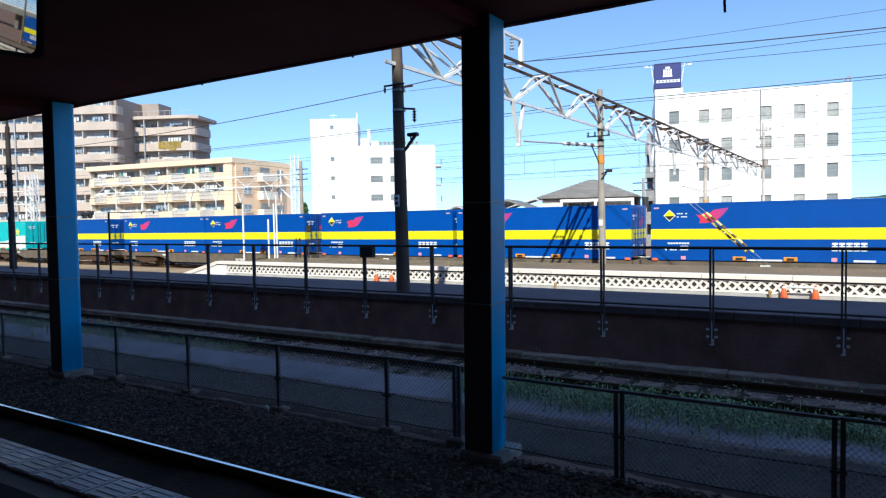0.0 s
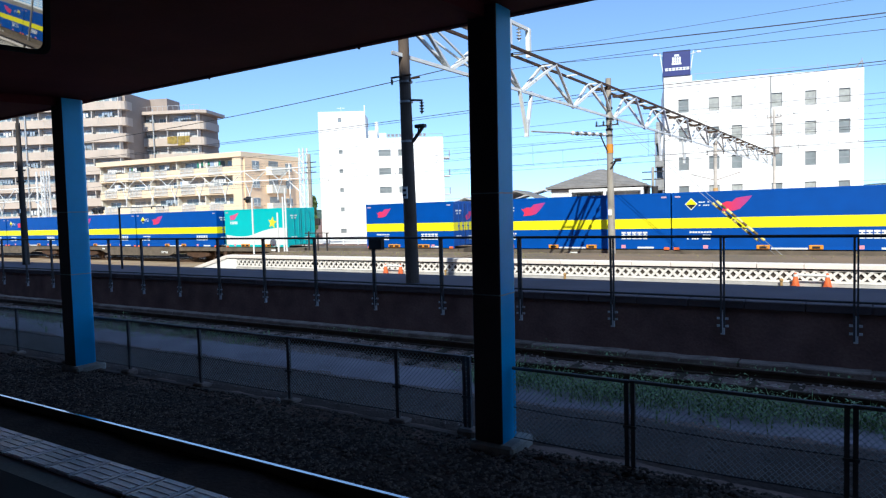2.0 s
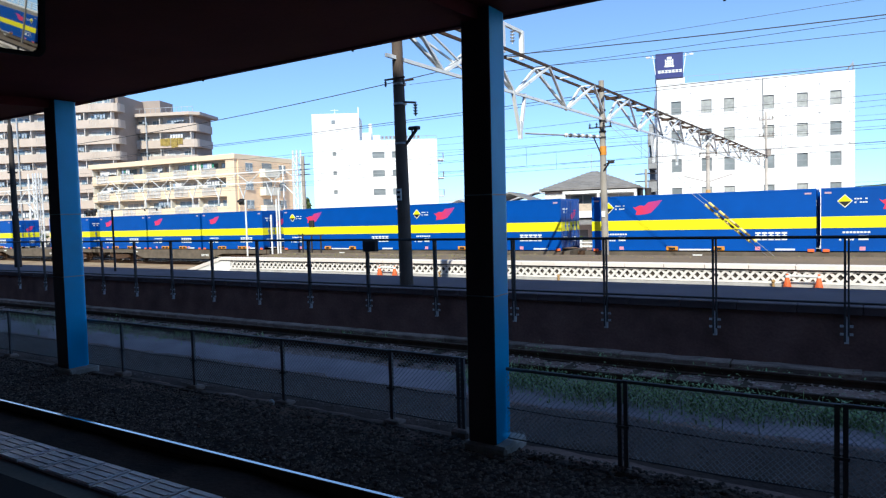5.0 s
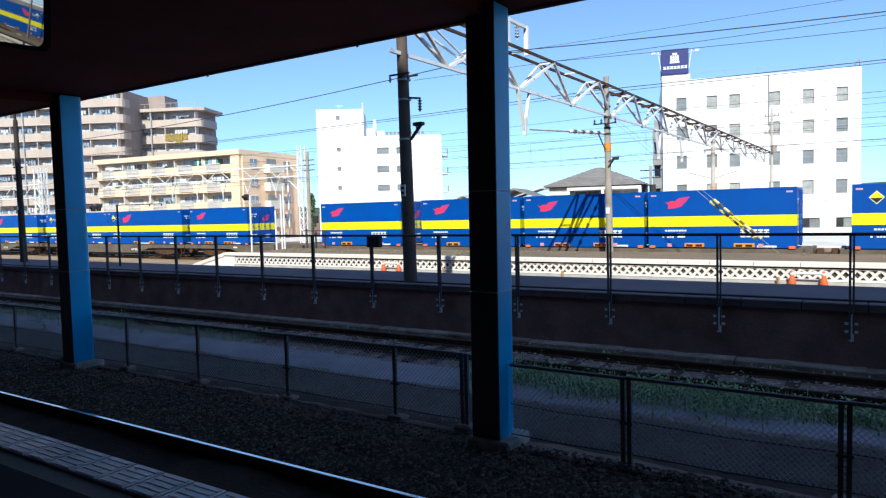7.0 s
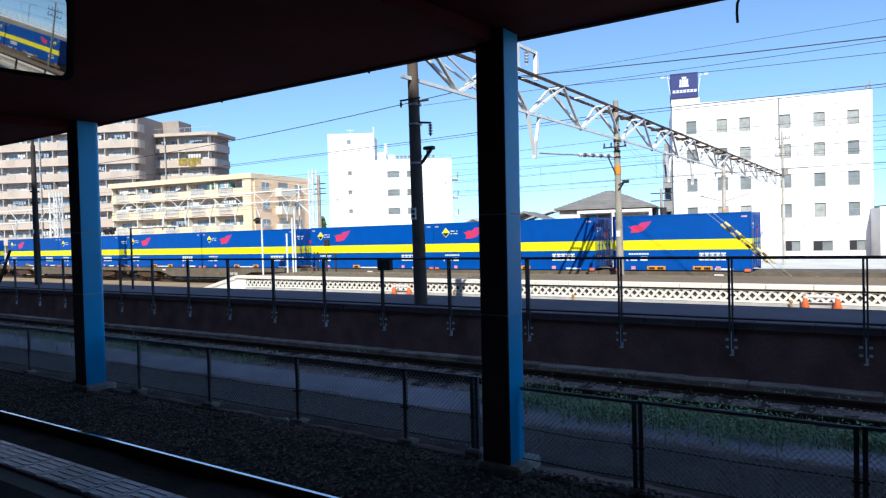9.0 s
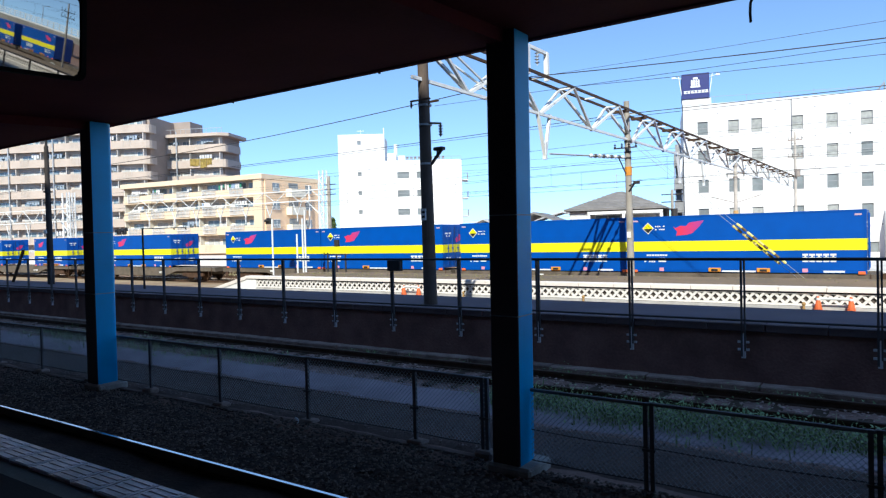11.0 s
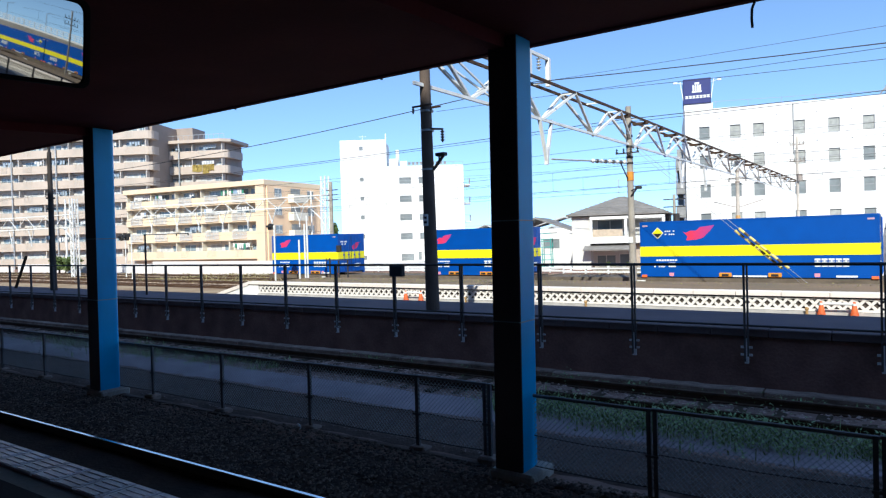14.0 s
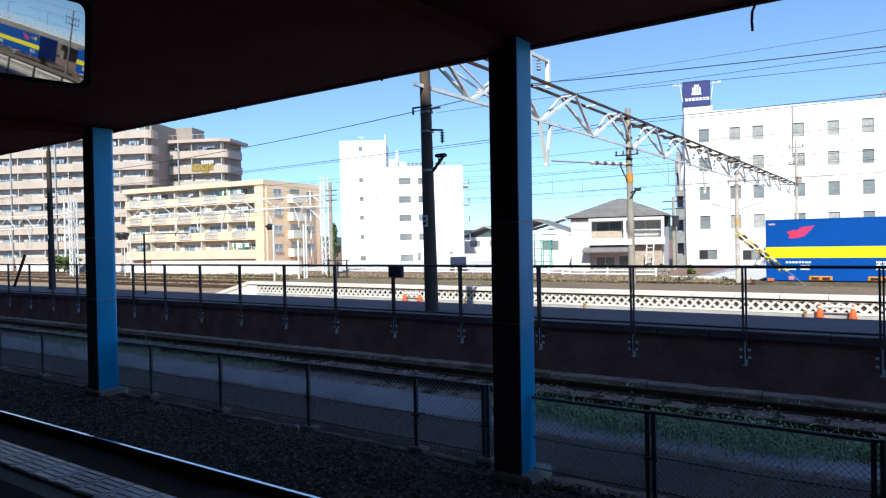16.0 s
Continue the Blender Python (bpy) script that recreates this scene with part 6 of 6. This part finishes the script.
    for k in range(7):
        bar(bm, (6.92 + k * 0.012, -2.1 + k * 0.1, -0.8 + k * 0.42), (7.52 + k * 0.012, -2.1 + k * 0.1, -0.8 + k * 0.42), 0.06)
    part("ladder_rungs", bm, W2, t)
    bm = B()
    bar(bm, (4.0, 3, 6.6), (4.0, 3, 8.2), 0.05), bar(bm, (3.4, 3, 8.0), (4.6, 3, 8.0), 0.04)
    part("aerial", bm, GALV, t)


house()


def small_house(x, y, rz, w, d, h, top, label, roof, wallm):
    t = thing("house", label, "house", pose(x, y, 0, 0, 0, rz))
    bm = B()
    holes = [(w * 0.2, h - 1.6, w * 0.4, h - 0.6), (w * 0.6, h - 1.6, w * 0.8, h - 0.6)]
    wall_with_holes(bm, 0, w, -1.3, h, holes, 0, 0.2)
    box(bm, 0, 0.2, -1.3, w, d, h - 0.02)
    part("wall", bm, wallm, t)
    for hh in holes:
        window(t, *hh, -0.05)
    bm = B()
    prism(bm, [(-0.4, h - 0.05), (w / 2, top), (w + 0.4, h - 0.05), (w + 0.4, h + 0.12), (w / 2, top + 0.2), (-0.4, h + 0.12)], "y", -0.4, d + 0.4)
    part("roof", bm, roof, t)


small_house(-36.2, 64, 14, 8.2, 7, 3.1, 4.7, "small white gabled house behind the tracks", TILE_ROOF, WHITE_WALL)
small_house(-47.0, 92, 20, 11, 8, 4.0, 5.6, "white gabled house behind the car park", mat("pale_roof", (0.55, 0.55, 0.55), 0.7), WHITE_WALL)
small_house(-62.5, 97, 12, 9, 8, 3.2, 5.0, "low white house behind the car park", mat("pale_roof", (0.55, 0.55, 0.55), 0.7), WHITE_WALL)
small_house(-52.6, 104, -8, 9, 8, 2.8, 4.4, "distant low house with a pale roof", mat("pale_roof", (0.55, 0.55, 0.55), 0.7), mat("cream_house", (0.74, 0.68, 0.58), 0.9, vary=0.1))
bm = B()
box(bm, -66, 86, -1.5, -44, 86.3, 0.7, 0.02)
solid("garden_wall", bm, mat("pale_block_wall", (0.7, 0.67, 0.62), 0.9, vary=0.2, size=0.5, fine=6), "pale block wall behind the car park", "wall", kind="structure")
small_house(-40.0, 98, 5, 9, 8, 4.4, 6.2, "distant white house with a grey roof", TILE_ROOF, WHITE_WALL)

# paved yards before the hotel and the white building
PAVED = mat("pale_paving", (0.68, 0.65, 0.61), 0.9, vary=0.18, size=0.3, fine=6, bump=0.1)
for x0, x1, y0, y1, z, label in ((-12.6, 45, 50.6, 71.0, -0.33, "sunlit pale concrete yard before the hotel"), (-64, -40, 56.2, 85.5, -0.34, "sunlit pale concrete car park"), (-39.8, -27.5, 56.2, 62.3, -0.36, "sunlit pale concrete street")):
    bm = B()
    box(bm, x0, y0, -1.2, x1, y1, z, 0.03)
    solid("pavement", bm, PAVED, label, "pavement", kind="structure")
# long white wall before the apartment blocks
bm = B()
box(bm, -112, 48.0, -0.8, -76.5, 48.25, 0.75)
box(bm, -76, 47.8, -0.8, -50.2, 48.1, 1.05)
box(bm, -160, 47.5, -0.8, -112.5, 47.75, 0.35)
solid("boundary_wall", bm, mat("wall_white_paint", (0.78, 0.74, 0.72), 0.85, vary=0.1, size=0.5, fine=8), "long white rendered boundary wall beside the yard", "wall", kind="structure")


def guard_fence(x0, x1, y, label):
    t = thing("guard_rail", label, "guard rail", group="guard rails")
    n = int((x1 - x0) / 2)
    for i in range(n + 1):
        bm = B()
        box(bm, x0 + i * 2 - 0.08, y - 0.08, -0.9, x0 + i * 2 + 0.08, y + 0.08, 0.25, 0.02)
        part("post", bm, C_WHITE, t)
    for z in (0.0, -0.3):
        bm = B()
        box(bm, x0, y - 0.13, z - 0.05, x0 + n * 2, y - 0.085, z + 0.07)
        part("rail", bm, C_WHITE, t)


bm = B()
for k in range(14):
    for row in range(4):
        rk = random.Random(k * 7 + row)
        x = -21.6 + k * 0.46 + 0.2 * (row % 2)
        box(bm, x, 53.95 + rk.uniform(0, 0.06), -0.95 + row * 0.28, x + 0.43, 54.3, -0.69 + row * 0.28, 0.03)
solid("garden_wall", bm, mat("garden_stone", (0.46, 0.41, 0.35), 0.9, vary=0.5, size=1.6, fine=10, bump=0.4), "low stone garden wall before the white house", "wall", kind="structure")
guard_fence(-50, -24, 55.0, "white two-rail fence along the street")
guard_fence(-24, -16, 53.5, "white two-rail fence before the house")
TX0, TX1, TZ0, TZ1 = -13.9, -9.0, -0.62, -0.24
trellis = thing("lattice_fence", "low white trellis beside the pole foot", "fence")
bm = B()
box(bm, TX0, 49.97, TZ1 - 0.04, TX1, 50.03, TZ1 + 0.04), box(bm, TX0, 49.97, TZ0 - 0.04, TX1, 50.03, TZ0 + 0.04)
part("frame", bm, C_WHITE, trellis)
for i in range(int((TX1 - TX0) / 0.36)):
    for d in (1, -1):
        bm = B()
        x = TX0 + i * 0.36
        bar(bm, (x if d > 0 else x + 0.36, 50 - 0.02 * d, TZ0), (x + 0.36 if d > 0 else x, 50 - 0.02 * d, TZ1), 0.07, 0.03)
        part("slat", bm, C_WHITE, trellis)


def viaduct():
    """Road on columns with a white railing, beyond the far end of the yard."""
    t = thing("viaduct", "grey concrete road viaduct with a white railing", "viaduct", kind="structure")
    conc = mat("viaduct_concrete", (0.3, 0.28, 0.25), 0.9, vary=0.3, size=0.4, fine=6)

    def zt(x):
        return 3.4 + (x - 55) * 0.02
    bm = B()
    prism(bm, [(50, zt(50) - 1.1), (190, zt(190) - 1.6), (190, zt(190)), (50, zt(50))], "y", 60.0, 67.0)
    part("deck", bm, conc, t)
    for x in range(56, 190, 14):
        bm = B()
        box(bm, x - 0.6, 61.5, -1.5, x + 0.6, 65.5, zt(x) - 1.0, 0.05)
        part("column", bm, conc, t)
    bm = B()
    prism(bm, [(50, zt(50)), (190, zt(190)), (190, zt(190) + 0.35), (50, zt(50) + 0.35)], "y", 60.0, 60.2)
    part("parapet", bm, C_WHITE, t)
    for k in (0.75, 1.15, 1.55):
        bm = B()
        bar(bm, (50, 60.1, zt(50) + k), (190, 60.1, zt(190) + k), 0.12)
        part("rail", bm, C_WHITE, t)
    for i in range(70):
        x = 50.5 + 2 * i
        bm = B()
        bar(bm, (x, 60.1, zt(x) + 0.3), (x, 60.1, zt(x) + 1.6), 0.14)
        part("post", bm, C_WHITE, t)
    for i in range(9):
        x = 60 + 15 * i
        bm = B()
        tube(bm, (x, 60.5, zt(x)), (x, 60.5, zt(x) + 4.2), 0.09, 0.06)
        tube(bm, (x, 60.5, zt(x) + 4.2), (x, 62.2, zt(x) + 4.6), 0.05)
        part("lamp_post", bm, GALV, t)


viaduct()


def car(x, y, rz):
    t = thing("car", "dark blue parked car behind the white guard rail", "car", pose(x, y, -0.36, 0, 0, rz))
    bm = B()
    prism(bm, [(-2.1, 0.3), (2.1, 0.3), (2.15, 0.7), (1.2, 0.88), (0.7, 1.4), (-1.2, 1.42), (-1.9, 0.95), (-2.15, 0.8)], "y", -0.8, 0.8)
    part("body", bm, mat("car_paint", (0.03, 0.035, 0.06), 0.25, vary=0.1), t)
    bm = B()
    prism(bm, [(0.95, 0.92), (0.62, 1.34), (-1.1, 1.36), (-1.6, 0.95)], "y", -0.815, 0.815)
    part("side_window", bm, WIN, t)
    for dx in (-1.3, 1.3):
        for dy in (-0.75, 0.75):
            bm = B()
            tube(bm, (dx, dy - 0.1, 0.3), (dx, dy + 0.1, 0.3), 0.31, n=14)
            part("wheel", bm, C_BLACK, t)


car(-37.9, 58.4, 123)


# ---- planting and distance ----
def clump(bm_v, bm_f, c, r, n, rnd, leaf):
    for _ in range(n):
        while True:
            p = Vector((rnd.uniform(-1, 1), rnd.uniform(-1, 1), rnd.uniform(-1, 1)))
            if p.length < 1:
                break
        q = Vector(c) + Vector((p.x * r[0], p.y * r[1], p.z * r[2])) * (0.55 + 0.45 * p.length)
        a, b = Vector((rnd.gauss(0, 1), rnd.gauss(0, 1), rnd.gauss(0, 1))).normalized(), Vector((rnd.gauss(0, 1), rnd.gauss(0, 1), rnd.gauss(0, 1))).normalized()
        s = leaf * rnd.uniform(0.6, 1.4)
        k = len(bm_v)
        bm_v += [tuple(q - a * s), tuple(q + b * s * 0.7), tuple(q + a * s), tuple(q - b * s * 0.7)]
        bm_f.append((k, k + 1, k + 2, k + 3))


FOLIAGE = island_mat("foliage", (0.05, 0.09, 0.02), (0.15, 0.2, 0.055), 0.7)


def tree(x, y, z, h, r, label, seed, leaf=0.22, n=1500):
    t = thing("tree", label, "tree", pose(x, y, z))
    rnd = random.Random(seed)
    bm = B()
    tube(bm, (0, 0, 0), (0.1, 0, h * 0.55), 0.16, 0.08, n=8)
    for k in range(5):
        a = k * 1.3
        tube(bm, (0.05, 0, h * (0.3 + 0.05 * k)), (math.cos(a) * r * 0.6, math.sin(a) * r * 0.6, h * (0.5 + 0.07 * k)), 0.06, 0.02, n=6)
    part("trunk", bm, WOOD, t)
    vs, fs = [], []
    for k in range(9):
        a = rnd.uniform(0, math.tau)
        d = rnd.uniform(0, 0.6) * r
        clump(vs, fs, (d * math.cos(a), d * math.sin(a), h * rnd.uniform(0.4, 0.9)), (r * 0.5, r * 0.5, h * 0.16), n // 9, rnd, leaf)
    me = bpy.data.meshes.new("crown")
    me.from_pydata(vs, [], fs)
    me.materials.append(FOLIAGE)
    o = new("crown", me)
    o.parent = t


for dx, k in ((-1.6, 1), (0.2, 21), (1.7, 22)):
    tree(-93.6 + dx, 46.0, -0.6, 2.5, 1.5, "low green bush by the boundary wall", k, 0.16, 1400)
tree(-62.6, 66.0, -0.8, 6.0, 0.7, "narrow green tree between two buildings", 2)
tree(9.5, 95.0, -0.8, 9.0, 3.6, "dark green tree beyond the hotel", 3, 0.3, 2000)
tree(16.5, 92.0, -0.8, 8.0, 4.0, "dark green tree beyond the annex", 4, 0.3, 2000)
for x, y, s in ((-21.0, 56.8, 1), (-19.5, 57.0, 2), (-15.8, 54.6, 3), (-17.5, 56.5, 4), (-14.2, 57.0, 5)):
    tree(x, y, -0.9, 1.3, 0.55, "small garden shrub before the house", 40 + s, 0.1, 500)
# utility pole between house and hotel
up_ = pole(-17.4, 64.0, -0.9, 6.4, 0.17, 0.13, CPOLE, "utility pole with dark transformers by the house")
bm = B()
for dx in (-0.5, 0.25):
    tube(bm, (-17.4 + dx, 63.7, 3.6), (-17.4 + dx, 63.7, 4.6), 0.3, n=12)
part("transformer", bm, DARK_STEEL, up_, "dark transformer cans")
bm = B()
for z in (5.2, 5.9):
    box(bm, -18.4, 63.95, z, -16.4, 64.05, z + 0.1)
part("crossarm", bm, DARK_STEEL, up_)

bm = B()
for cx, cy, rx, h in ((-330, 560, 130, 13), (-190, 640, 120, 15), (60, 620, 160, 20), (-560, 520, 150, 12)):
    bmesh.ops.create_uvsphere(bm, u_segments=40, v_segments=16, radius=1.0, matrix=pose(cx, cy, -3) @ Matrix.Diagonal((rx, 60, h, 1)))
for v in bm.verts:
    v.co.z += 4 * noise.noise(v.co * 0.03) + 2.0 * noise.noise(v.co * 0.12)
# distance haze is mixed into the forest colour
solid("hills", bm, mat("hazed_forest", (0.1, 0.145, 0.12), 0.95, vary=0.5, size=0.08, fine=0.6, bump=0.0), "distant low wooded hills", "hills", kind="structure", smooth=True)

# unseen wall closing the platform behind, sized to shade both platforms
bm = B()
box(bm, -110, -12.9, -0.3, 75, -12.0, 29.8)
solid("wall_station", bm, mat("shade_caster_grey", (0.08, 0.07, 0.065), 0.9, vary=0.2, size=0.5, fine=8), "plain tall unseen wall behind the platform, added to cast shade", "wall", kind="structure")


def scaffold(x, y):
    t = thing("scaffold", "teal steel scaffold frame beside the white house", "scaffold", pose(x, y, -0.9, 0, 0, 12))
    teal = mat("teal_steel", (0.05, 0.42, 0.38), 0.5, 0.2, vary=0.2)
    for i in range(4):
        for j in range(2):
            bm = B()
            tube(bm, (i * 0.9, j * 0.8, 0), (i * 0.9, j * 0.8, 4.2 - 0.7 * (i > 1)), 0.05, n=6)
            part("post", bm, teal, t)
    for z in (1.3, 2.6, 3.4):
        bm = B()
        box(bm, -0.1, 0, z, 2.8, 0.8, z + 0.06)
        part("deck", bm, teal, t)
        bm = B()
        tube(bm, (0, 0, z + 0.6), (2.7, 0, z + 0.6), 0.03, n=6)
        part("guard_rail", bm, teal, t)


scaffold(-31.6, 61.0)


# ---- what moves ----
# small leads and lags of the train against an even run, by time
LEAD = {0: -0.05, 0.5: -0.1, 2.5: 0.21, 3: -0.15, 3.5: 0.1, 4: 0.12, 6.5: -0.14, 8: -0.17, 8.5: 0.05, 9: -0.2, 11.5: 0.37, 12.5: -0.12, 13.5: 0.28, 14: -0.14, 14.5: -0.12, 15: 0.33, 15.5: -0.21, 16: -0.09}


def run(t):
    """How far the train has gone, slowing slightly."""
    return 15.667 * t - 0.01144 * t * t + LEAD.get(t, 0.0)


def motions():
    for ob, (u, y, z) in MOVERS:
        walk(ob, [(k / 2, pose(u + run(k / 2), y, z)) for k in range(33)])


motions()
